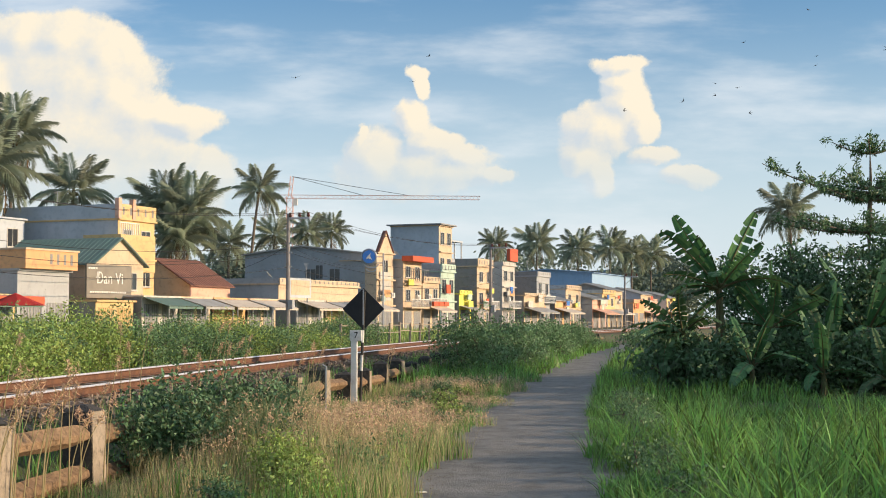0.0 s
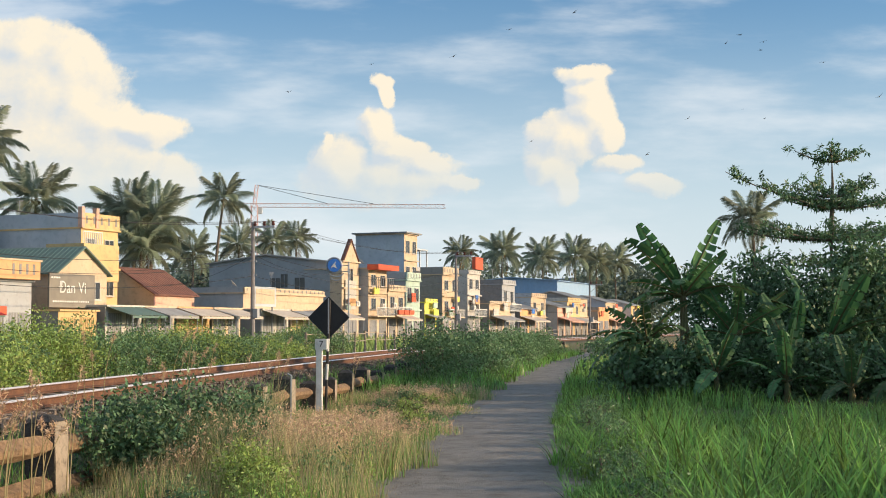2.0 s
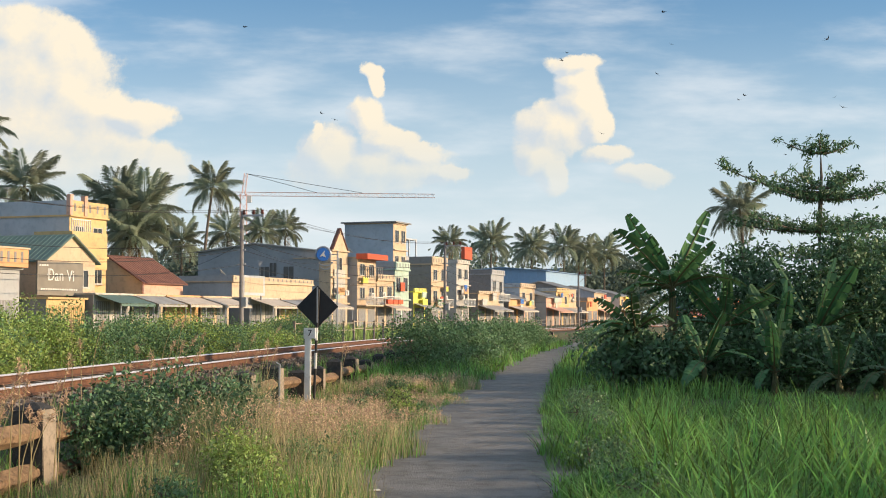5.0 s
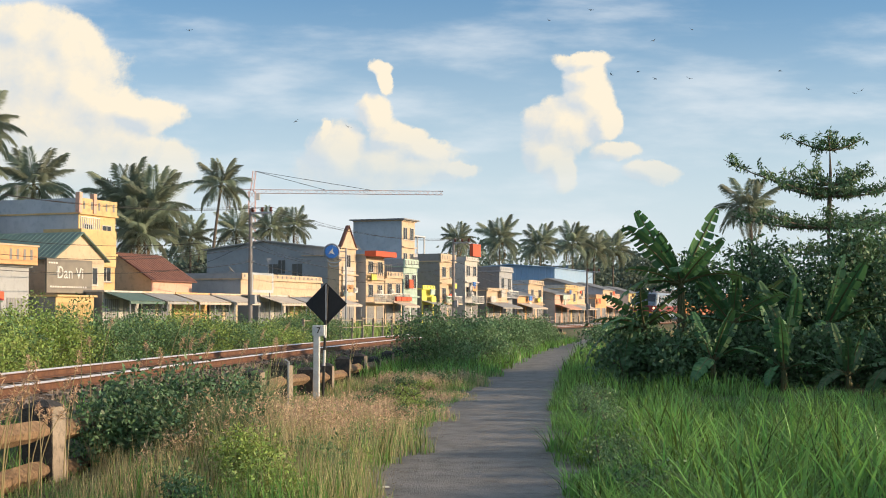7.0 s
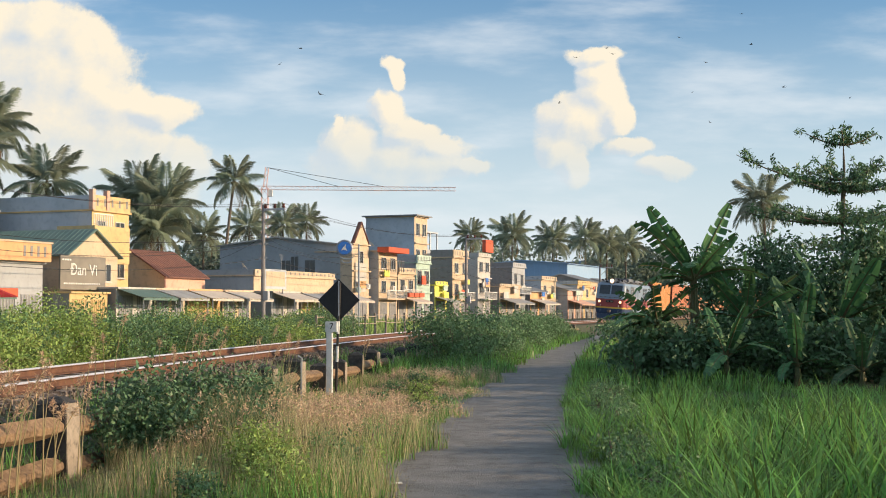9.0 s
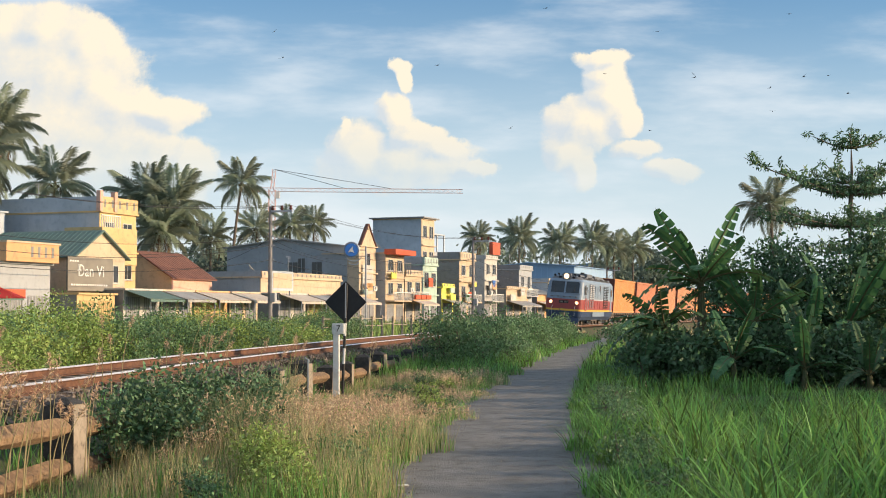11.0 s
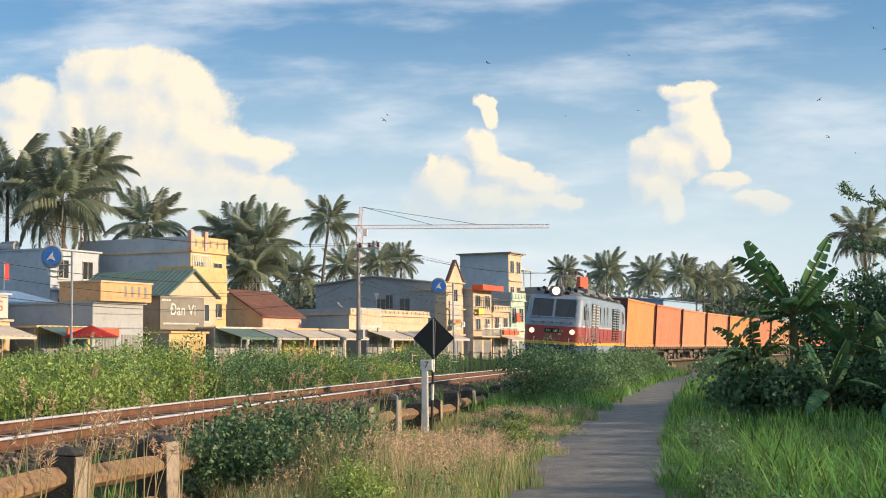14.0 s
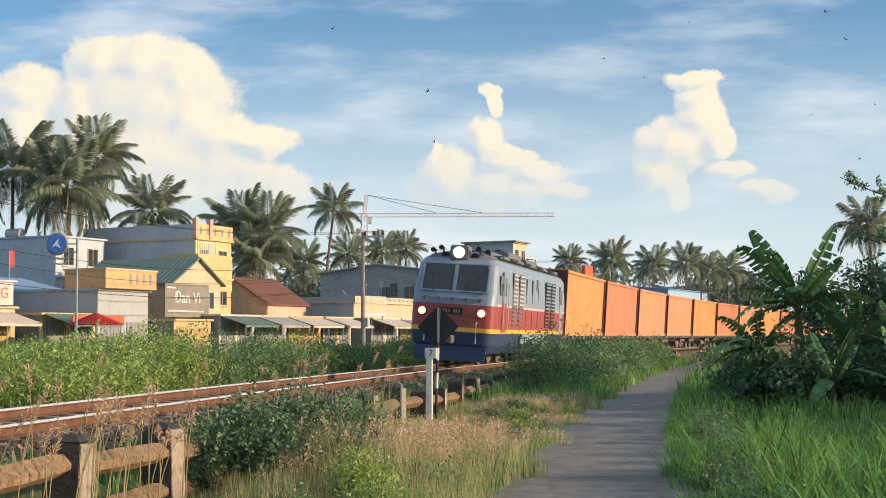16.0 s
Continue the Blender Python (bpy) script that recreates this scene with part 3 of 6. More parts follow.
        lamp.parent = loco
        lamp.matrix_basis = pose(front(1.72) - 0.02, side * 0.98, 1.72)
        bm = bmesh.new()
        tube(bm, [(-0.06, 0, 0), (0.05, 0, 0)], [0.16, 0.14], 20)
        part("rim", bm, M_LOCORED, lamp)
        bm = bmesh.new()
        tube(bm, [(0.03, 0, 0), (0.09, 0, 0), (0.11, 0, 0)], [0.12, 0.115, 0.07], 20)
        part("lens", bm, M_LAMP, lamp, "glowing warm lens")
        bm = bmesh.new()
        tube(bm, [(front(1.35) + 0.06, side * 0.85, 0.75), (front(1.35) + 0.1, side * 0.85, 1.38), (front(1.35) - 0.02, side * 0.85, 1.42)], 0.018, 6)
        part("grab_rail", bm, M_LOCOWHITE, loco)
        for k in (0, 1):
            bm = bmesh.new()
            tube(bm, [(0, 0, 0), (0.32, 0, 0.0), (0.42, 0, 0)], [0.04, 0.05, 0.085], 14)
            tube(bm, [(0.05, 0, 0), (0.05, 0, -0.2)], 0.03, 6)
            part("horn", bm, M_RUBBER, loco, at=pose(-1.0 - 0.12 * k, side * (0.62 + 0.3 * k), 3.82 - 0.08 * k))
    bm = bmesh.new()
    box(bm, (-1.15, -0.30, 3.42), (-0.50, 0.30, 3.92))
    top = part("lamp_housing", bm, M_LOCOROOF, loco, "grey box round the top lamp", bevel=0.04)
    bm = bmesh.new()
    tube(bm, [(-0.54, 0, 3.68), (-0.46, 0, 3.68)], [0.20, 0.18], 22)
    part("lens", bm, M_LAMPTOP, top, "glowing top lens")
    bm = bmesh.new()
    tube(bm, [(front(2.14) + 0.06, -1.05, 2.16), (front(2.14) + 0.09, -1.0, 2.16), (front(2.14) + 0.09, 1.0, 2.16), (front(2.14) + 0.06, 1.05, 2.16)], 0.02, 6)
    for yy in (-0.9, -0.45, 0, 0.45, 0.9):
        box(bm, (front(2.16) - 0.02, yy - 0.05, 2.10), (front(2.16) + 0.10, yy + 0.05, 2.2))
    part("handrail", bm, M_LOCOROOF, loco)
    plate = boxpart("number_plate", (0.04, -0.36, 1.66), (0.075, 0.36, 1.86), M_RUBBER, loco, "dark plate with a worn yellow row of bars")
    bm = bmesh.new()
    for k in range(7):
        if k != 3:
            box(bm, (0.076, -0.29 + k * 0.085, 1.70), (0.082, -0.235 + k * 0.085, 1.82))
    part("bar", bm, M_SLEEPER, plate)
    bm = bmesh.new()
    prism(bm, [(-1.15, 0.16), (1.15, 0.16), (1.2, 0.62), (-1.2, 0.62)], -0.04, 0.04)
    part("pilot", bm, M_NAVY, loco, "navy snow-plough shaped pilot", at=pose(0.02, 0, 0, 0, 0, 90))
    bm = bmesh.new()
    box(bm, (0.0, -0.14, 0.72), (0.5, 0.14, 0.98))
    part("coupler", bm, M_UNDER, loco, bevel=0.03)
    # both flanks: door, windows, louvres, access panels
    for side in (-1, 1):
        yy = side * 1.402

        def flank(name, x0, x1, z0, z1, mat, out=0.012, parent=loco, label=""):
            lo, hi = sorted((yy, yy + side * out))
            return boxpart(name, (x0, lo, z0), (x1, hi, z1), mat, parent, label)
        door = flank("cab_door", -1.95, -1.25, 1.15, 3.15, M_LOCORED, 0.014)
        flank("door_top", -1.95, -1.25, 2.12, 3.15, M_LOCOBLUE, 0.018, door)
        flank("window", -1.85, -1.35, 2.35, 2.95, M_GLASS, 0.024, door)
        flank("cab_window", -1.12, -0.72, 2.35, 3.0, M_GLASS, 0.02)
        for xx in (-2.03, -1.18):
            bm = bmesh.new()
            tube(bm, [(xx, yy + side * 0.07, 1.25), (xx, yy + side * 0.07, 2.75)], 0.018, 6)
            for zz in (1.25, 2.75):
                tube(bm, [(xx, yy, zz), (xx, yy + side * 0.07, zz)], 0.015, 5)
            part("grab_rail", bm, M_LOCOWHITE, loco)
        for x0, x1, z0, z1, mat in ((-4.0, -3.1, 1.35, 3.2, M_LOCOWHITE), (-5.3, -4.3, 1.35, 3.2, M_LOCOWHITE), (-11.5, -10.3, 1.35, 3.15, M_RUBBER), (-12.9, -11.7, 1.35, 3.15, M_RUBBER)):
            panel = flank("louvre_panel", x0, x1, z0, z1, M_LOCOROOF if mat is M_LOCOWHITE else M_RUBBER, 0.008)
            n = 13
            for k in range(n):
                z = z0 + (k + 0.5) * (z1 - z0) / n
                bm = bmesh.new()
                lo, hi = sorted((yy + side * 0.005, yy + side * 0.04))
                box(bm, (x0 + 0.04, lo, z - 0.035), (x1 - 0.04, hi, z + 0.025))
                low = z < 2.0
                part("slat", bm, M_LOCORED if low else (M_LOCOWHITE if mat is M_LOCOWHITE else M_LOCOBLUE), panel)
        for x0, x1 in ((-6.6, -5.9), (-7.9, -7.2), (-9.2, -8.5)):
            flank("access_panel", x0, x1, 2.2, 3.1, M_LOCOBLUE, 0.012)
            flank("access_panel", x0, x1, 1.35, 1.95, M_LOCORED, 0.012)
        flank("round_window", -8.35, -8.05, 2.75, 3.15, M_GLASS, 0.02)
        flank("rear_door", -14.9, -14.2, 1.15, 3.1, M_LOCOBLUE, 0.014)
        flank("window", -14.8, -14.3, 2.35, 2.95, M_GLASS, 0.022)
        flank("skirt", -11.0, -5.0, 0.72, 1.09, M_LOCOBLUE, 0.02)
    for x0, x1, hw, z1 in ((-4.6, -2.2, 0.7, 3.86), (-7.8, -5.0, 0.8, 4.0), (-11.5, -8.5, 0.85, 3.92), (-14.4, -12.0, 0.7, 3.88)):
        hatch = boxpart("roof_hatch", (x0, -hw, 3.66), (x1, hw, z1), M_LOCOROOF, loco, "grey roof hatch", bevel=0.05)
    for k in range(9):
        x = -2.6 - 1.4 * k
        for side in (-1, 1):
            boxpart("roof_panel", (x - 0.55, side * 1.0 - 0.22, 3.60), (x + 0.55, side * 1.0 + 0.22, 3.70), M_RUBBER if k % 2 else M_LOCOROOF, loco, bevel=0.02)
    for side in (-1, 1):
        bm = bmesh.new()
        tube(bm, [(-1.6, side * 1.16, 3.62), (-14.6, side * 1.16, 3.62)], 0.035, 6)
        part("roof_rail", bm, M_LOCOROOF, loco)
        for zz in (3.34,):
            bm = bmesh.new()
            tube(bm, [(-0.78, side * 0.50, zz + 0.22), (-0.66, side * 0.50, zz + 0.22)], [0.14, 0.12], 16)
            part("marker_lamp", bm, M_RUBBER, loco)
            break
    bm = bmesh.new()
    tube(bm, [(-6.4, 0.2, 3.95), (-6.4, 0.2, 4.12)], 0.16, 12)
    part("exhaust", bm, M_RUBBER, loco)
    boxpart("fuel_tank", (-9.6, -1.15, 0.35), (-6.4, 1.15, 1.05), M_UNDER, loco, "grey fuel tank", bevel=0.08)
    for x in (-3.6, -12.4):
        add_bogie(loco, x, 3, 1.65)
    return loco


PITCH = 12.75


def corrugated(name, x0, x1, y, z0, z1, side, material):
    """A side wall of shallow corrugations along x."""
    n, v, f = 40, [], []
    for i in range(n + 1):
        xa = x0 + (x1 - x0) * i / n
        w = (x1 - x0) / n
        for dx, dy in ((0, 0), (0.3 * w, 0), (0.42 * w, -0.035), (0.86 * w, -0.035)):
            x = min(xa + dx, x1)
            v += [(x, y + side * dy, z0), (x, y + side * dy, z1)]
    for i in range(len(v) // 2 - 1):
        f.append((2 * i, 2 * i + 2, 2 * i + 3, 2 * i + 1))
    return sheet(name, v, f, material)


def make_wagon():
    w = thing("flat_wagon", pose(0, 0, 0), "dusty steel container wagon on two bogies", "wagon", "wagons of the train")
    bm = bmesh.new()
    box(bm, (-12.35, -1.2, 0.86), (0, 1.2, 1.02))
    for yy in (-0.45, 0.45):
        prism(bm, [(-11.5, 0.86), (-9.5, 0.62), (-3.0, 0.62), (-0.9, 0.86)], yy - 0.1, yy + 0.1)
    part("frame", bm, M_UNDER, w)
    for x in np.arange(-11.8, -0.3, 1.05):
        boxpart("stake_pocket", (x - 0.06, 1.2, 0.84), (x + 0.06, 1.26, 1.03), M_UNDER, w)
    for x in (-2.1, -10.25):
        add_bogie(w, x, 2, 1.7)
    bm = bmesh.new()
    box(bm, (0, -0.12, 0.72), (0.22, 0.12, 0.94))
    box(bm, (-12.57, -0.12, 0.72), (-12.35, 0.12, 0.94))
    part("coupler", bm, M_UNDER, w)
    bm = bmesh.new()
    box(bm, (-7.0, 0.55, 0.3), (-5.4, 1.1, 0.62))
    part("brake_gear", bm, M_UNDER, w, bevel=0.04)
    return w


def make_container(k):
    mat = M_BOXES[k]
    c = thing("freight_container", pose(0, 0, 0), ("bright orange", "red-orange", "faded orange")[k] + " corrugated freight container on a wagon", "container", "containers of the train")
    x0, x1, z0, z1 = -12.2, -0.15, 1.03, 3.95
    for side in (-1, 1):
        part("side_wall", corrugated("side_wall", x0 + 0.1, x1 - 0.1, side * 1.2, z0 + 0.14, z1 - 0.1, side, mat), mat, c)
        for z, h in ((z0, 0.16), (z1 - 0.12, 0.12)):
            boxpart("rail_beam", (x0, side * 1.22 - 0.04, z), (x1, side * 1.22 + 0.04, z + h), mat, c)
        for x in (x0, x1 - 0.12):
            boxpart("corner_post", (x, side * 1.22 - 0.06, z0), (x + 0.12, side * 1.22 + 0.05, z1), M_DARKRED, c, "dark red corner post")
    for x in (x0 + 0.03, x1 - 0.09):
        end = boxpart("end_wall", (x, -1.16, z0), (x + 0.06, 1.16, z1), M_DARKRED, c, "dark red end wall")
        for i in range(12):
            boxpart("rib", (x - 0.02, -1.05 + i * 0.19, z0 + 0.15), (x + 0.08, -0.95 + i * 0.19, z1 - 0.12), M_DARKRED, end)
    boxpart("roof", (x0, -1.2, z1 - 0.03), (x1, 1.2, z1 + 0.01), mat, c)
    return c


# the way of the train: distance along the track against y
ARC_Y = np.linspace(-60, 700, 3041)
_dx = np.gradient(track_x(ARC_Y), ARC_Y)
ARC_S = np.concatenate([[0], np.cumsum(np.hypot(1, (_dx[1:] + _dx[:-1]) / 2) * (ARC_Y[1] - ARC_Y[0]))])
FRONT_S = float(np.interp(44.0, ARC_Y, ARC_S))


def on_track(s, length, a, b):
    """The pose of a vehicle whose front is at distance s along the track; a, b: its bogies behind the front."""
    ya, yb = (float(np.interp(s + d, ARC_S, ARC_Y)) for d in (a, b))
    pa, pb = Vector((float(track_x(ya)), ya, 0)), Vector((float(track_x(yb)), yb, 0))
    d = (pa - pb).normalized()
    p = pa + d * a
    return pose(p.x, p.y, RAIL_Z, -4.0, 0, math.degrees(math.atan2(d.y, d.x)))


TRAIN = [(make_loco(), 0.0, 16.0, 3.6, 12.4)]
_wagon = make_wagon()
_boxes = [make_container(k) for k in range(3)]
_first = {}
for i in range(15):
    off = 16.8 + PITCH * i
    k = (0, 1, 2, 2, 0, 1, 2)[i % 7]
    w = _wagon if i == 0 else copy_thing(_wagon, pose(0, 0, 0))
    c = copy_thing(_boxes[k], pose(0, 0, 0)) if k in _first else _boxes[k]
    _first[k] = True
    TRAIN += [(w, off, 12.35, 2.1, 10.25), (c, off, 12.35, 2.1, 10.25)]

# ---- the street of houses across the track ----
STREET = 22.6
_u = Vector((math.sin(radians(STREET)), math.cos(radians(STREET)), 0))
_n = Vector((math.cos(radians(STREET)), -math.sin(radians(STREET)), 0))
STREET_Z = 0.3


def street(s, q=0.0, z=0.0):
    """A pose s metres along the street's building line and q metres behind it; x runs along the street, y into the plots."""
    p = Vector((-27.0, 100.0, 0)) + _u * s - _n * q
    return pose(p.x, p.y, STREET_Z + z, 0, 0, 90 - STREET)


def paint(name, a, stain=(0.16, 0.15, 0.13), amount=0.45, rough=0.85):
    b = tuple(c * 0.86 for c in a)
    return surface(name, a, b, 0.5, rough, bump=0.15, grain=14, stain=stain, stain_amount=amount)


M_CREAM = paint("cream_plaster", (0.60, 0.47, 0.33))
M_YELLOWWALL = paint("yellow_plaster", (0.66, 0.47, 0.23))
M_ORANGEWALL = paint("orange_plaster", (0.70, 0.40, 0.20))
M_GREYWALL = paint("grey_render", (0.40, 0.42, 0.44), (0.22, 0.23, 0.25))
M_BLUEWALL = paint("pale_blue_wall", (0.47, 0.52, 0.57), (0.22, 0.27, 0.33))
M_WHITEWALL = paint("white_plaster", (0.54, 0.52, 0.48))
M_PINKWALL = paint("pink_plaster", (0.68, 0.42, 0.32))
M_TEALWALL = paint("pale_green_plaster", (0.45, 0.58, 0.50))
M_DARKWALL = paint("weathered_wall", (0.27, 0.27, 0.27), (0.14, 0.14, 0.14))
M_TILE = surface("clay_tiles", (0.15, 0.075, 0.06), (0.21, 0.10, 0.075), 1.2, 0.85, bump=0.3, stain=(0.08, 0.05, 0.045))
M_TIN = surface("tin_roof", (0.42, 0.42, 0.40), (0.33, 0.33, 0.32), 0.7, 0.55, metal=0.2, bump=0.05, stain=(0.26, 0.16, 0.10))
M_GREENTIN = surface("green_tin_roof", (0.10, 0.17, 0.15), (0.13, 0.20, 0.17), 0.7, 0.55, bump=0.05, stain=(0.10, 0.09, 0.07))
M_BLUETIN = surface("blue_tin", (0.27, 0.42, 0.60), (0.32, 0.46, 0.62), 0.4, 0.5, bump=0.05, stain=(0.20, 0.26, 0.34))
M_AWNING = surface("canvas_awning", (0.58, 0.52, 0.44), (0.48, 0.43, 0.37), 0.8, 0.85, bump=0.05, stain=(0.3, 0.25, 0.2))
M_REDCLOTH = surface("red_canvas", (0.60, 0.05, 0.05), (0.52, 0.05, 0.045), 1, 0.7, bump=0.05)
M_REDPAINT = surface("red_sign_paint", (0.62, 0.12, 0.05), (0.55, 0.10, 0.05), 1, 0.6, bump=0.05)
M_SHOPSIGN = surface("charcoal_sign", (0.24, 0.22, 0.185), (0.19, 0.175, 0.15), 1, 0.6, bump=0.05)
M_BLUESIGN = surface("blue_sign_enamel", (0.04, 0.16, 0.55), (0.05, 0.20, 0.60), 1, 0.3, bump=0.03)
M_SHUTTER = surface("roller_shutter", (0.50, 0.36, 0.16), (0.44, 0.32, 0.14), 1, 0.6, bump=0.1, stain=(0.2, 0.14, 0.08))
M_POLE = surface("concrete_pole", (0.26, 0.25, 0.25), (0.21, 0.20, 0.20), 2, 0.85, bump=0.15)
M_WIRE = surface("black_wire", (0.03, 0.03, 0.03), (0.04, 0.04, 0.04), 4, 0.7, bump=0)
M_CRANE = surface("red_crane_paint", (0.62, 0.38, 0.33), (0.56, 0.36, 0.32), 1, 0.6, bump=0.05)
M_LIGHTYELLOW = surface("yellow_board", (0.75, 0.70, 0.12), (0.70, 0.66, 0.14), 1, 0.6, bump=0.03)


def add_window(parent, x, z, w, h, y=-0.02, shutters=False):
    pane = boxpart("window", (x - w / 2, y - 0.012, z), (x + w / 2, y + 0.01, z + h), M_GLASS, parent, "dark glazed window")
    bm = bmesh.new()
    t = 0.07
    for lo, hi in (((x - w / 2 - t, z - t), (x + w / 2 + t, z)), ((x - w / 2 - t, z + h), (x + w / 2 + t, z + h + t)), ((x - w / 2 - t, z), (x - w / 2, z + h)), ((x + w / 2, z), (x + w / 2 + t, z + h)), ((x - 0.025, z), (x + 0.025, z + h))):
        box(bm, (lo[0], y - 0.06, lo[1]), (hi[0], y + 0.01, hi[1]))
    part("frame", bm, M_WHITEWALL, pane)
    boxpart("sill", (x - w / 2 - 0.12, y - 0.14, z - t - 0.07), (x + w / 2 + 0.12, y + 0.01, z - t - 0.003), M_WHITEWALL, pane)


def add_side_window(parent, y, z, w, h):
    pane = boxpart("window", (-0.03, y - w / 2, z), (0.01, y + w / 2, z + h), M_GLASS, parent, "dark glazed side window")
    bm = bmesh.new()
    t = 0.07
    for lo, hi in (((y - w / 2 - t, z - t), (y + w / 2 + t, z)), ((y - w / 2 - t, z + h), (y + w / 2 + t, z + h + t)), ((y - w / 2 - t, z), (y - w / 2, z + h)), ((y + w / 2, z), (y + w / 2 + t, z + h)), ((y - 0.03, z), (y + 0.03, z + h))):
        box(bm, (-0.06, lo[0], lo[1]), (0.01, hi[0], hi[1]))
    part("frame", bm, M_GREYWALL, pane)


def add_awning(parent, x0, x1, z, reach, material, drop=0.7, posts=True, y0=0.0):
    bm = bmesh.new()
    n = max(3, int((x1 - x0) / 0.5))
    for i in range(n):
        a, b = x0 + (x1 - x0) * i / n, x0 + (x1 - x0) * (i + 1) / n
        m = (a + b) / 2
        vs = [bm.verts.new(p) for p in ((a, y0, z), (m, y0, z + 0.05), (b, y0, z), (b, y0 - reach, z - drop), (m, y0 - reach, z - drop + 0.05), (a, y0 - reach, z - drop))]
        bm.faces.new((vs[0], vs[1], vs[4], vs[5]))
        bm.faces.new((vs[1], vs[2], vs[3], vs[4]))
    bmesh.ops.remove_doubles(bm, verts=bm.verts[:], dist=0.001)
    bmesh.ops.solidify(bm, geom=bm.faces[:], thickness=0.03)
    aw = part("awning", bm, material, parent)
    boxpart("valance", (x0, y0 - reach - 0.02, z - drop - 0.18), (x1, y0 - reach + 0.02, z - drop), material, aw)
    if posts:
        k = max(2, int((x1 - x0) / 2.4) + 1)
        for i in range(k):
            x = x0 + 0.1 + (x1 - x0 - 0.2) * i / (k - 1)
            bm = bmesh.new()
            tube(bm, [(x, y0 - reach + 0.08, 0), (x, y0 - reach + 0.08, z - drop)], 0.045, 6)
            part("awning_post", bm, M_STEEL, parent)
    return aw


def add_railing(parent, x0, x1, y, z, h, material, n=None):
    n = n or max(4, int((x1 - x0) / 0.25))
    bar = boxpart("railing", (x0, y - 0.04, z + h - 0.08), (x1, y + 0.04, z + h), material, parent)
    for i in range(n + 1):
        x = x0 + 0.03 + (x1 - x0 - 0.06) * i / n
        boxpart("baluster", (x - 0.025, y - 0.025, z), (x + 0.025, y + 0.025, z + h - 0.08), material, bar)


def gable_roof(parent, x0, x1, y0, y1, z, rise, material, along="y", over=0.35, name="roof"):
    """A pitched roof with thickness and tile or sheet ribs. along: the ridge's direction."""
    bm = bmesh.new()
    t = 0.10
    if along == "y":
        mid = (x0 + x1) / 2
        a, b = x0 - over, x1 + over
        k = rise / (mid - x0)
        za = z - over * k
        prism(bm, [(a, za), (mid, z + rise), (b, za), (b, za + t), (mid, z + rise + t * 1.3), (a, za + t)], y0 - over, y1 + over)
        m = None
    else:
        mid = (y0 + y1) / 2
        a, b = y0 - over, y1 + over
        k = rise / (mid - y0)
        za = z - over * k
        verts = [(a, za), (mid, z + rise), (b, za), (b, za + t), (mid, z + rise + t * 1.3), (a, za + t)]
        va = [bm.verts.new((x0 - over, y, zz)) for y, zz in verts]
        vb = [bm.verts.new((x1 + over, y, zz)) for y, zz in verts]
        bm.faces.new(va)
        bm.faces.new(vb[::-1])
        for i in range(6):
            bm.faces.new((va[i], vb[i], vb[(i + 1) % 6], va[(i + 1) % 6]))
    roof = part(name, bm, material, parent)
    # ribs down the slopes
    bm = bmesh.new()
    if along == "y":
        for yy in np.arange(y0 - over + 0.1, y1 + over, 0.45):
            for e in (a, b):
                d = Vector((mid - e, 0, z + rise + t * 1.3 - za - t))
                p = [Vector((e, yy, za + t + 0.005)), Vector((mid, yy, z + rise + t * 1.3 + 0.005))]
                tube(bm, p, 0.035, 4)
    else:
        for xx in np.arange(x0 - over + 0.1, x1 + over, 0.45):
            for e in (a, b):
                tube(bm, [Vector((xx, e, za + t + 0.005)), Vector((xx, mid, z + rise + t * 1.3 + 0.005))], 0.035, 4)
    part("rib", bm, material, roof)
    # gable walls
    return roof


def gable_wall(parent, x0, x1, y, z, rise, material, thick=0.2, along="y"):
    bm = bmesh.new()
    if along == "y":
        prism(bm, [(x0, z), (x1, z), ((x0 + x1) / 2, z + rise)], y, y + thick)
    else:
        a = [bm.verts.new((y, yy, zz)) for yy, zz in ((x0, z), (x1, z), ((x0 + x1) / 2, z + rise))]
        b = [bm.verts.new((y + thick, yy, zz)) for yy, zz in ((x0, z), (x1, z), ((x0 + x1) / 2, z + rise))]
        bm.faces.new(a)
        bm.faces.new(b[::-1])
        for i in range(3):
            bm.faces.new((a[i], b[i], b[(i + 1) % 3], a[(i + 1) % 3]))
    part("gable", bm, material, parent)


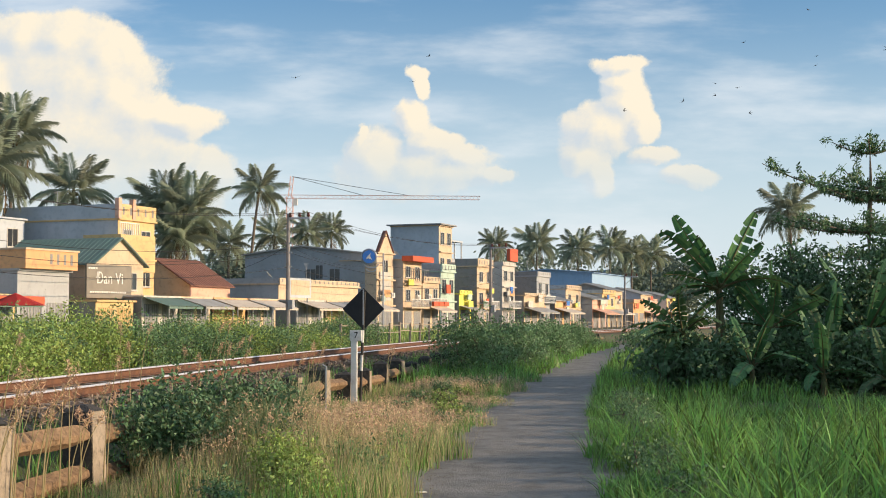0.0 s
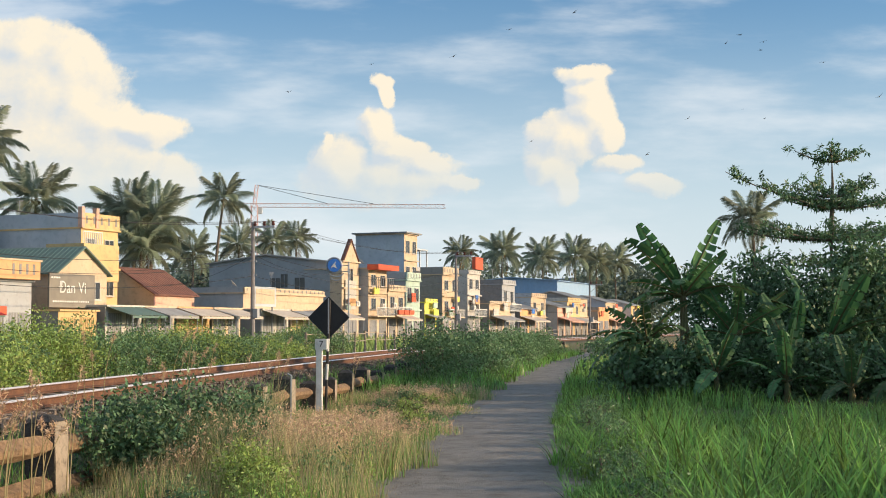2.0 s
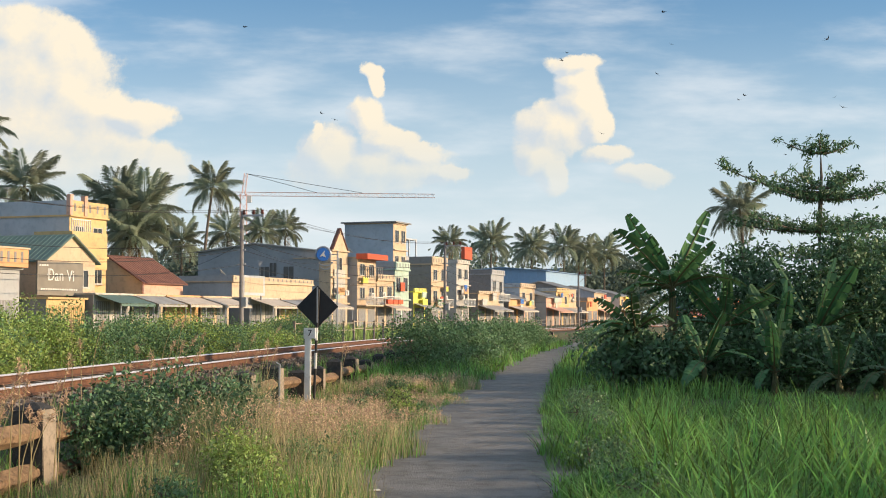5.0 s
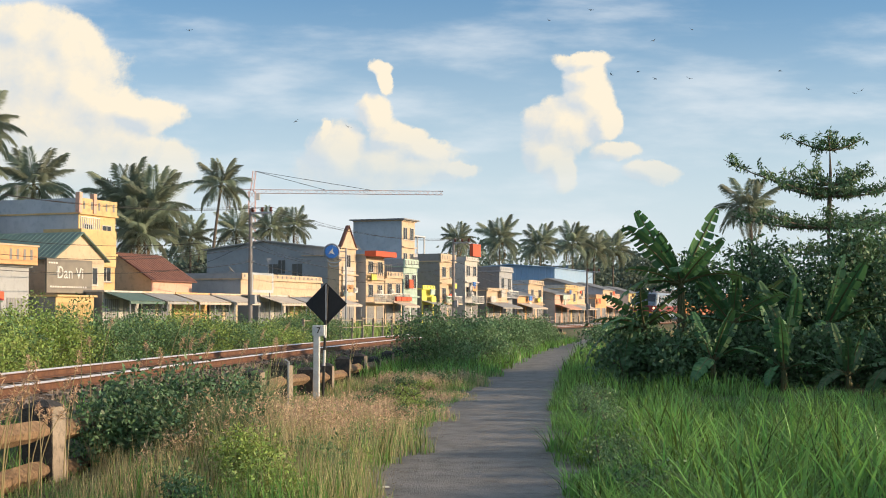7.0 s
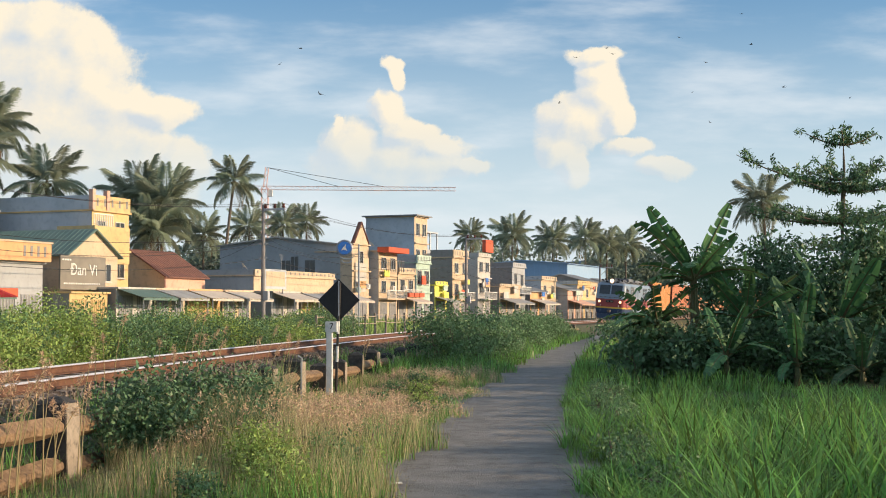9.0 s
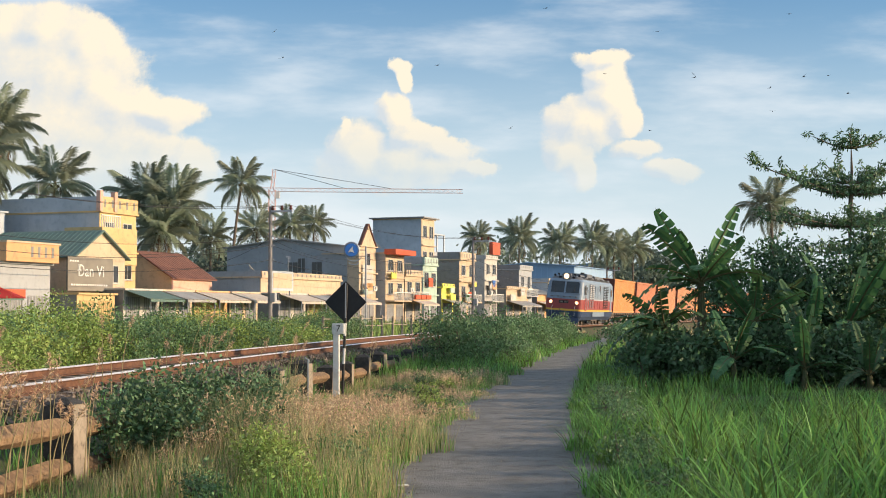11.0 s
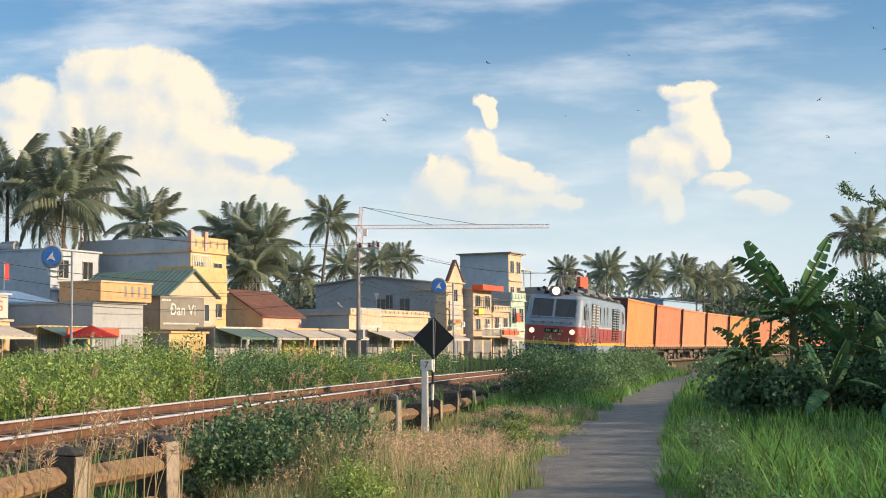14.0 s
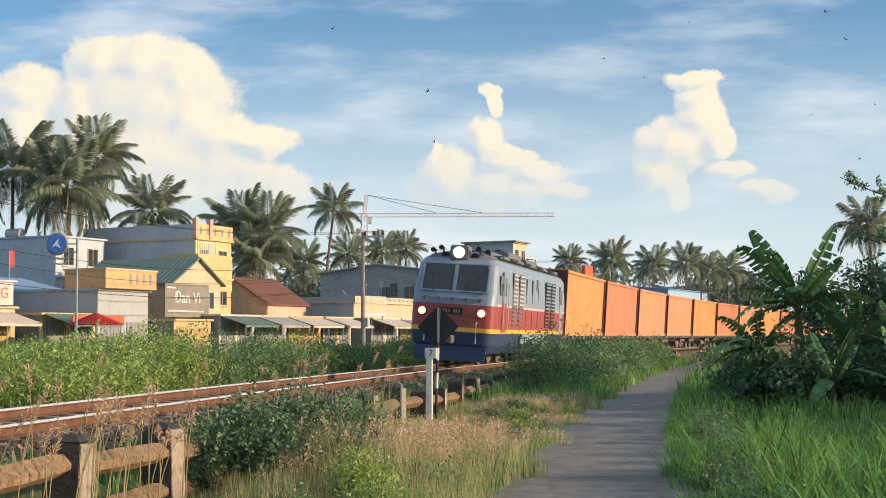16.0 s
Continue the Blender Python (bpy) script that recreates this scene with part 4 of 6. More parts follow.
def house(label, s, q, w, d, h, wall, face, storeys=2, bays=2, roof="flat", roof_mat=None, rise=1.4, awning=None, balcony=False, shutter=None, parapet=0.6, tank=False, side_windows=True):
    hs = thing("house", street(s, q), label, "house", "houses along the street")
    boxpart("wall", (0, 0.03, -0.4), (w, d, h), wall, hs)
    # the front slab takes its own colour, often paler than the side walls
    boxpart("facade", (0.0, -0.02, -0.4), (w, 0.028, h), face, hs, "front slab in its own paint")
    fh = h / storeys
    for k in range(1, storeys):
        boxpart("ledge", (-0.05, -0.30, k * fh - 0.10), (w + 0.05, -0.023, k * fh + 0.06), face, hs)
    for k in range(storeys):
        z = k * fh
        for b in range(bays):
            x = w * (b + 0.5) / bays
            ww = min(1.2, w / bays * 0.55)
            if k == 0:
                door = boxpart("door", (x - w / bays * 0.38, -0.05, -0.05), (x + w / bays * 0.38, -0.021, min(2.5, fh - 0.4)), shutter or M_DARKWALL, hs, "folding shop front")
                for i in range(7):
                    xx = x - w / bays * 0.38 + (i + 0.5) * w / bays * 0.76 / 7
                    boxpart("slat", (xx - 0.03, -0.075, 0), (xx + 0.03, -0.051, min(2.5, fh - 0.4) - 0.05), shutter or M_GREYWALL, door)
            else:
                add_window(hs, x, z + fh * 0.30, ww, fh * 0.45)
    if d > 5 and side_windows:
        for k in range(1, storeys):
            add_side_window(hs, d * 0.35, k * fh + fh * 0.35, 0.9, fh * 0.35)
    if roof == "flat":
        boxpart("roof_slab", (-0.12, -0.25, h), (w + 0.12, d + 0.05, h + 0.14), face, hs)
        if parapet:
            for lo, hi in (((0, -0.18), (w, -0.04)), ((0, 0.02), (0.14, d)), ((w - 0.14, 0.02), (w, d))):
                boxpart("parapet", (lo[0], lo[1], h + 0.14), (hi[0], hi[1], h + 0.14 + parapet), face if lo[1] < 0 else wall, hs)
            n = max(3, int(w / 0.9))
            for i in range(n):
                x = w * (i + 0.5) / n
                boxpart("parapet_slot", (x - 0.12, -0.20, h + 0.14 + parapet * 0.25), (x + 0.12, -0.181, h + 0.14 + parapet * 0.8), M_DARKWALL, hs)
    elif roof == "front":
        gable_wall(hs, 0, w, 0.0, h, rise, face)
        gable_wall(hs, 0, w, d - 0.2, h, rise, wall)
        gable_roof(hs, 0, w, 0, d, h, rise, roof_mat or M_TIN, "y")
    elif roof == "side":
        gable_wall(hs, 0, d, 0.0, h, rise, wall, along="x")
        gable_wall(hs, 0, d, w - 0.2, h, rise, wall, along="x")
        gable_roof(hs, 0, w, 0, d, h, rise, roof_mat or M_TIN, "x")
    if awning:
        add_awning(hs, 0.1, w - 0.1, 3.0, 2.4, awning)
    if balcony:
        boxpart("balcony", (0.1, -1.1, fh - 0.1), (w - 0.1, -0.31, fh + 0.04), face, hs)
        add_railing(hs, 0.1, w - 0.1, -1.05, fh + 0.04, 0.95, M_WHITEPAINT)
    if s > 40 or balcony:
        rr = random.Random(int(s * 10))
        for i in range(rr.randint(1, 3)):
            x0 = rr.uniform(0.1, max(0.2, w - 2.2))
            zz = rr.uniform(2.5, max(2.6, min(h - 0.6, 5.5)))
            sg = boxpart("signboard", (x0, -0.62, zz), (x0 + rr.uniform(0.8, 2.1), -0.5, zz + rr.uniform(0.5, 1.1)), rr.choice((M_REDPAINT, M_WHITEWALL, M_BLUESIGN, M_ORANGEWALL, M_LIGHTYELLOW, M_TEALWALL)), hs, "painted shop signboard")
            boxpart("bracket", (x0 + 0.3, -0.5, zz + 0.15), (x0 + 0.36, -0.02, zz + 0.2), M_STEEL, sg)
        if storeys > 1:
            xa = rr.uniform(0.3, w - 1.1)
            ac = boxpart("air_conditioner", (xa, -0.42, fh + 0.9), (xa + 0.8, -0.05, fh + 1.45), M_WHITEPAINT, hs, "white air conditioner box")
            bm = bmesh.new()
            tube(bm, [(xa + 0.3, -0.43, fh + 1.17), (xa + 0.3, -0.421, fh + 1.17)], 0.2, 14)
            part("fan_grille", bm, M_DARKWALL, ac)
    if tank:
        bm = bmesh.new()
        tube(bm, [(w * 0.5, d * 0.4, h + 0.7), (w * 0.5, d * 0.4 + 1.5, h + 0.7)], 0.45, 14)
        tk = part("water_tank", bm, M_STEEL, hs, "shiny steel water tank", smooth=False)
        boxpart("tank_stand", (w * 0.5 - 0.35, d * 0.4 + 0.2, h + 0.14), (w * 0.5 + 0.35, d * 0.4 + 1.3, h + 0.4), M_DARKWALL, tk)
    return hs


# nearest shops, left of the street's first houses
shop = house("small grey shop under a wide awning with a white signboard", -19.5, 1.0, 6.2, 7.0, 3.3, M_GREYWALL, M_CREAM, 1, 2, "flat", parapet=0, awning=M_AWNING, shutter=M_SHUTTER)
board = boxpart("signboard", (1.2, -0.6, 3.5), (5.4, -0.45, 5.0), M_WHITEWALL, shop, "white signboard with red letters")
me = text_mesh("NG", 1.0)
me.materials.append(M_REDPAINT)
part("letters", me, M_REDPAINT, board, at=pose(4.2, -0.605, 4.25, 90, 0, 0))
boxpart("cornice", (1.0, -0.75, 5.0), (5.6, -0.3, 5.12), M_BLUEWALL, board)
bm = bmesh.new()
tube(bm, [(5.3, -0.3, 5.1), (5.3, -0.3, 7.2)], 0.03, 6)
flagpole = part("flag_pole", bm, M_STEEL, shop)
boxpart("flag", (5.33, -0.31, 6.0), (5.75, -0.29, 7.1), M_REDCLOTH, flagpole, "small red flag hanging down")
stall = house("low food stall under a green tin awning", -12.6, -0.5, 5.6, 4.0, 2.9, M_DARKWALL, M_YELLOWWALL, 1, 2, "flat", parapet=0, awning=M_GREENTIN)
boxpart("sign_strip", (0.2, -2.6, 2.3), (5.4, -2.5, 2.85), M_REDPAINT, stall, "red and pink sign strip over the awning's edge")

shed = thing("warehouse", street(-16.0, 8.0), "long grey warehouse with a blue tin roof", "warehouse", "houses along the street")
boxpart("wall", (0, 0, -0.4), (15.5, 9.0, 4.9), M_GREYWALL, shed)
for k in range(7):
    boxpart("pilaster", (1.1 + 2.2 * k, -0.12, -0.4), (1.3 + 2.2 * k, -0.002, 4.9), M_GREYWALL, shed)
gable_wall(shed, 0, 9.0, 0.0, 4.9, 1.0, M_GREYWALL, along="x")
gable_roof(shed, 0, 15.5, 0, 9.0, 4.9, 1.0, M_BLUETIN, "x")

front = house("grey house with an orange slotted roof parapet", -6.3, 0.0, 5.6, 9.0, 4.7, M_GREYWALL, M_GREYWALL, 1, 2, "flat", parapet=0)
boxpart("roof_box", (0, -0.7, 4.85), (5.7, 3.0, 6.15), M_ORANGEWALL, front, "orange parapet box")
boxpart("coping", (-0.08, -0.8, 6.15), (5.8, 3.1, 6.28), M_CREAM, front)
for i in range(4):
    boxpart("parapet_slot", (2.6 + 0.75 * i, -0.715, 5.2), (2.85 + 0.75 * i, -0.702, 5.95), M_DARKWALL, front)

salon = house("cream gabled shop with a charcoal name board", 2.2, 0.0, 6.3, 9.0, 5.6, M_CREAM, M_CREAM, 2, 2, "front", M_GREENTIN, 1.9, shutter=M_SHUTTER)
board = boxpart("name_board", (-2.0, -0.9, 2.9), (3.5, -0.75, 5.4), M_SHOPSIGN, salon, "charcoal board with white script")
me = text_mesh("Đan Vi", 1.2, 0.02)
me.materials.append(M_WHITEPAINT)
part("letters", me, M_WHITEPAINT, board, at=pose(0.75, -0.915, 4.35, 90, 0, 0))
for z, x0, x1 in ((3.35, -1.6, 3.1), (5.1, -1.8, -0.4)):
    bm = bmesh.new()
    for k in range(int((x1 - x0) / 0.28)):
        box(bm, (x0 + k * 0.28, -0.912, z - 0.06), (x0 + k * 0.28 + 0.2, -0.902, z + 0.06))
    part("bar", bm, M_WHITEPAINT, board)
kiosk = house("small shuttered yellow shop below the name board", -0.2, -2.0, 4.6, 3.0, 2.6, M_DARKWALL, M_YELLOWWALL, 1, 2, "flat", parapet=0, shutter=M_SHUTTER)

tower = house("tall yellow house with a slotted roof parapet", 12.0, 5.0, 5.2, 12.0, 9.6, M_BLUEWALL, M_YELLOWWALL, 3, 2, "flat", parapet=1.2, side_windows=False)
bay = boxpart("bay", (-2.6, -2.2, 5.2), (2.2, 1.5, 8.2), M_YELLOWWALL, tower, "yellow projecting bay with a terrace")
add_railing(tower, -2.6, 0.0, -2.1, 8.2, 1.0, M_WHITEPAINT)
for x in (-0.3, 1.7):
    boxpart("roof_pier", (x, -0.3, 9.7), (x + 0.4, 0.1, 11.4), M_PINKWALL, tower)
house("long blue-grey house wall behind the shops", 4.0, 13.0, 6.0, 16.0, 9.6, M_BLUEWALL, M_BLUEWALL, 3, 2, "flat", parapet=0, tank=True, side_windows=False)

house("old house with a brown tiled roof", 19.0, 2.5, 6.6, 7.0, 4.4, M_CREAM, M_PINKWALL, 1, 3, "side", M_TILE, 2.2)
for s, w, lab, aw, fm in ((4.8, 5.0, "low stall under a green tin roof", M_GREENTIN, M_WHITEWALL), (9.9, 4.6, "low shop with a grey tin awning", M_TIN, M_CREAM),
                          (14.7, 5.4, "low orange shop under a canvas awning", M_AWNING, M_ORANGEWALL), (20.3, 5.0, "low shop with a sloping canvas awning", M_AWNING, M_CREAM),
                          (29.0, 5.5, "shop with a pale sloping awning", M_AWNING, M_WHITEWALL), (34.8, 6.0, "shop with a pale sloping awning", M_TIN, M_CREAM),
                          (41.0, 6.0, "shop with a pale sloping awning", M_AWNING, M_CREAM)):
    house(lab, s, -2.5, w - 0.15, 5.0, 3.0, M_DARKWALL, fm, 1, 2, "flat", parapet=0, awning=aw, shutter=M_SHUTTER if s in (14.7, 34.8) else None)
billboard = thing("billboard", street(26.4, -3.2), "pale blue and cream shop billboard on posts", "billboard")
boxpart("panel", (0, 0, 3.3), (4.2, 0.1, 5.1), M_BLUEWALL, billboard)
boxpart("sheet", (0.35, -0.02, 3.55), (3.9, -0.003, 4.9), M_CREAM, billboard)
for x in (0.3, 3.8):
    boxpart("leg", (x - 0.06, 0.11, -0.3), (x + 0.06, 0.23, 5.0), M_STEEL, billboard)
long_wall = house("long cream shop front with a low parapet", 31.0, 0.5, 17.0, 6.0, 4.6, M_GREYWALL, M_CREAM, 1, 5, "flat", parapet=0.5)
big = house("large weathered grey house with two side windows", 60.0, 6.0, 6.0, 15.5, 9.0, M_GREYWALL, M_GREYWALL, 2, 2, "side", M_TIN, 0.9)
add_side_window(big, 3.4, 5.6, 1.3, 1.6)
add_side_window(big, 6.6, 5.6, 1.3, 1.6)
chapel = house("narrow cream house with a steep gabled front", 53.6, 1.0, 4.4, 1.4, 8.6, M_CREAM, M_CREAM, 3, 1, "flat", parapet=0)
gable_wall(chapel, 0.2, 4.2, -0.1, 8.7, 2.4, M_CREAM)
gable_roof(chapel, 0.2, 4.2, -0.1, 0.1, 8.7, 2.4, M_TILE, "y", 0.14)
boxpart("banner", (0.6, -0.2, 3.4), (3.4, -0.1, 6.6), M_WHITEWALL, chapel, "white banner with a dark scrawl")
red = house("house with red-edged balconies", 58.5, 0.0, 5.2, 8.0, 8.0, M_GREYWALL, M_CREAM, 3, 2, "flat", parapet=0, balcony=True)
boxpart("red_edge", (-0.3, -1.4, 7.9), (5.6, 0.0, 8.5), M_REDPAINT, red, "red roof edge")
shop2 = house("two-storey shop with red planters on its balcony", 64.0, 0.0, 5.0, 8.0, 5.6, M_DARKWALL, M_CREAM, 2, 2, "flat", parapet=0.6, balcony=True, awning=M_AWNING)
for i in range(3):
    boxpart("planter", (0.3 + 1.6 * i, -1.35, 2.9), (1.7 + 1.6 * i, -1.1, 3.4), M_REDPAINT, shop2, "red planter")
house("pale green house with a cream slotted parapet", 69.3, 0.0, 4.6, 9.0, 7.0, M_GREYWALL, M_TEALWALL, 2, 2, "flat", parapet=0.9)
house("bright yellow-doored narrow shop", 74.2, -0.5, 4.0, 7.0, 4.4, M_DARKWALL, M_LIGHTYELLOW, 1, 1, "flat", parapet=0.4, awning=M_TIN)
attic = house("tall blue-grey block with a cream end and roof terrace", 88.0, 8.0, 4.6, 7.2, 14.0, M_BLUEWALL, M_CREAM, 4, 2, "flat", parapet=0, side_windows=False)
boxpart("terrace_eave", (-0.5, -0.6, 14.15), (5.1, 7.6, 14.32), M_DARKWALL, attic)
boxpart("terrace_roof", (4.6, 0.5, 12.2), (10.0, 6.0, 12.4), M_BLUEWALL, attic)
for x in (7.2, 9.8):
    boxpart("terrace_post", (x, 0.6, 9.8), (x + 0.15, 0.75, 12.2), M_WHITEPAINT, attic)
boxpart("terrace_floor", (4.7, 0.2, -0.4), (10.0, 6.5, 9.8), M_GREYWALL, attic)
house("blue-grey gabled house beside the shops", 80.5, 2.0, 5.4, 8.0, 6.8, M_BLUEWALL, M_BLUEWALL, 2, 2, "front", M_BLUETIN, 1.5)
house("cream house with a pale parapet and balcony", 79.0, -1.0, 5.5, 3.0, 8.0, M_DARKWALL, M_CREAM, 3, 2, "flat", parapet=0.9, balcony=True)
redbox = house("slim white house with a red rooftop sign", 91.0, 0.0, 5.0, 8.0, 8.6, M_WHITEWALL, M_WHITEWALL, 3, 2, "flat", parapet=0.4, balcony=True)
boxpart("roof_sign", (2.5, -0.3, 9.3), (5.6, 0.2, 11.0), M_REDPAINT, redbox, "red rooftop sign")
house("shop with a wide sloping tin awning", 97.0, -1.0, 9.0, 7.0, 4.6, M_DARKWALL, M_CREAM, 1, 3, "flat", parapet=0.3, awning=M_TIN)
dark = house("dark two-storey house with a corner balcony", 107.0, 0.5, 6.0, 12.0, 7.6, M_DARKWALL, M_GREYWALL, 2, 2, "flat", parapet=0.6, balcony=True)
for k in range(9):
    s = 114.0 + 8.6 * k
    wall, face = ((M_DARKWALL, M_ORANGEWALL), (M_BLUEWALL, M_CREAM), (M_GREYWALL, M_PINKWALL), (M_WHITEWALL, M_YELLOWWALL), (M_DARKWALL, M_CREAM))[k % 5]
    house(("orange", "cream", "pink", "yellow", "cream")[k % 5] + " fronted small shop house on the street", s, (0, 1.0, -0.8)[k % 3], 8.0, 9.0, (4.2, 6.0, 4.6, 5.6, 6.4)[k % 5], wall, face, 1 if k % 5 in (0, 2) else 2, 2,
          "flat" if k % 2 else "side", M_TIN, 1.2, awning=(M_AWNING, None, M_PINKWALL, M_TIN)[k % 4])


def add_dish(parent, x, y, z, r=0.45):
    """A satellite dish on a short bent pole, tipped up to the south-east."""
    bm = bmesh.new()
    tube(bm, [(x, y, z - 0.4), (x, y, z + 0.55), (x, y - 0.18, z + 0.7)], 0.035, 6)
    pole = part("dish_pole", bm, M_STEEL, parent)
    bm = bmesh.new()
    rings = []
    for k in range(4):
        q = k / 3
        rings.append([bm.verts.new((r * q * math.cos(a), r * q * math.sin(a), 0.28 * r * q * q)) for a in [j * math.tau / 16 for j in range(16)]] if k else [bm.verts.new((0, 0, 0))])
    for j in range(16):
        bm.faces.new((rings[0][0], rings[1][j], rings[1][(j + 1) % 16]))
        for k in (1, 2):
            bm.faces.new((rings[k][j], rings[k + 1][j], rings[k + 1][(j + 1) % 16], rings[k][(j + 1) % 16]))
    bmesh.ops.solidify(bm, geom=bm.faces[:], thickness=0.02)
    part("dish", bm, M_WHITEWALL, pole, "pale round satellite dish", at=pose(x, y - 0.2, z + 0.72, 48, 0, 25))


def add_aerial(parent, x, y, z, h=2.2):
    bm = bmesh.new()
    tube(bm, [(x, y, z - 0.3), (x, y, z + h)], 0.03, 5)
    for k in range(5):
        w = 0.55 - 0.07 * k
        tube(bm, [(x - w, y, z + h - 0.12 * k), (x + w, y, z + h - 0.12 * k)], 0.018, 4)
    part("aerial", bm, M_STEEL, parent, "thin television aerial")


add_dish(big, 0.8, 4.2, 9.2, 0.55)
add_dish(big, 1.4, 9.5, 9.5, 0.5)
add_dish(long_wall, 3.0, 3.0, 4.9)
add_dish(tower, 3.8, 6.0, 9.8, 0.5)
add_dish(red, 4.2, 3.0, 8.3)
add_dish(redbox, 1.2, 3.0, 8.8)
add_dish(dark, 2.0, 4.0, 7.8)
add_aerial(tower, 1.0, 7.0, 9.7, 2.6)
add_aerial(attic, 7.5, 3.0, 12.4, 2.0)
add_aerial(dark, 4.5, 3.0, 7.7, 2.4)
add_aerial(shop2, 3.5, 4.0, 5.7, 2.6)
add_aerial(long_wall, 12.0, 3.5, 4.7, 2.4)
for i in range(9):
    post = boxpart("terrace_post", (0.2 + 0.6 * i, -0.95, 5.75), (0.26 + 0.6 * i, -0.89, 7.0), M_DARKWALL, red)
boxpart("terrace_beam", (0.1, -0.97, 7.0), (5.1, -0.87, 7.08), M_DARKWALL, red)


def make_hall(label, s, q, w, d, h, rise):
    hall = thing("steel_hall", street(s, q), label, "hall", "halls behind the street")
    boxpart("wall", (0, 0, -0.4), (w, d, h), M_BLUETIN, hall)
    gable_wall(hall, 0, d, 0.0, h, rise, M_BLUETIN, along="x")
    gable_roof(hall, 0, w, 0, d, h, rise, M_BLUETIN, "x", 0.5)
    for k in range(int(d / 1.2)):
        boxpart("wall_rib", (-0.06, 0.6 + 1.2 * k, -0.4), (-0.002, 0.7 + 1.2 * k, h), M_BLUETIN, hall)


make_hall("long pale blue corrugated steel hall", 168.0, 10.0, 30.0, 18.0, 10.2, 0.7)
make_hall("far pale blue corrugated steel hall", 255.0, 15.0, 40.0, 28.0, 13.2, 0.8)


# ---- street poles, wires, round signs, crane ----
def make_pole(x, y, h, label="concrete power pole with crossarms and insulators"):
    p = thing("power_pole", pose(x, y, STREET_Z, 0, 0, -STREET), label, "power pole", "poles along the street")
    bm = bmesh.new()
    tube(bm, [(0, 0, -0.4), (0, 0, h)], [0.22, 0.14], 10)
    part("shaft", bm, M_POLE, p)
    arm = boxpart("crossarm", (-0.1, -0.09, h - 0.50), (2.1, 0.09, h - 0.33), M_STEEL, p)
    bm = bmesh.new()
    tube(bm, [(1.5, 0, h - 0.42), (0.05, 0, h - 1.7)], 0.04, 6)
    part("brace", bm, M_STEEL, p)
    for k in (0.2, 1.1, 1.95):
        bm = bmesh.new()
        tube(bm, [(k, 0, h - 0.33), (k, 0, h - 0.2), (k, 0, h - 0.08), (k, 0, h + 0.06)], [0.07, 0.16, 0.09, 0.15], 8)
        part("insulator", bm, M_DARKRED, arm, "brown ceramic insulator")
    for z in (h - 2.6, h - 3.4, h - 4.6):
        boxpart("bracket", (-0.35, -0.06, z), (0.35, 0.06, z + 0.12), M_STEEL, p)
    boxpart("meter_box", (0.12, -0.2, 2.2), (0.55, 0.2, 3.0), M_GREYWALL, p, "grey cable box")
    return p


POLES = [(-33.0, 76.0, 9.6), (-13.3, 117.0, 10.4), (5.7, 163.0, 10.3), (29.2, 219.0, 8.6)]
for x, y, h in POLES:
    make_pole(x, y, h)


def wire(a, b, sag, r=0.012):
    pts = [Vector(a).lerp(Vector(b), i / 16) - Vector((0, 0, sag * 4 * (i / 16) * (1 - i / 16))) for i in range(17)]
    bm = bmesh.new()
    tube(bm, pts, r, 4)
    return bm


lines = thing("power_lines", pose(0, 0, 0), "black cables sagging between the street's power poles", "cables")
for (xa, ya, ha), (xb, yb, hb) in zip([(-60, 20, 9.6)] + POLES, POLES):
    for k, (dz, sag) in enumerate(((0.35, 1.0), (0.30, 1.1), (0.32, 1.2), (-2.3, 1.3), (-3.1, 1.5), (-4.4, 1.2))):
        o = 0.9 * k if k < 3 else 0.0
        part("cable", wire((xa + o, ya, ha + STREET_Z + dz - 0.2), (xb + o, yb, hb + STREET_Z + dz - 0.2), sag, 0.014 if k < 3 else 0.02), M_WIRE, lines)
for i, (x, y, z) in enumerate(((-29.0, 108.0, 6.5), (-22.0, 118.0, 5.4), (-6.0, 128.0, 6.8), (3.0, 150.0, 6.0))):
    px, py, ph = POLES[1] if i < 3 else POLES[2]
    part("cable", wire((px, py, ph - 2.4), (x, y, z), 0.8, 0.016), M_WIRE, lines)


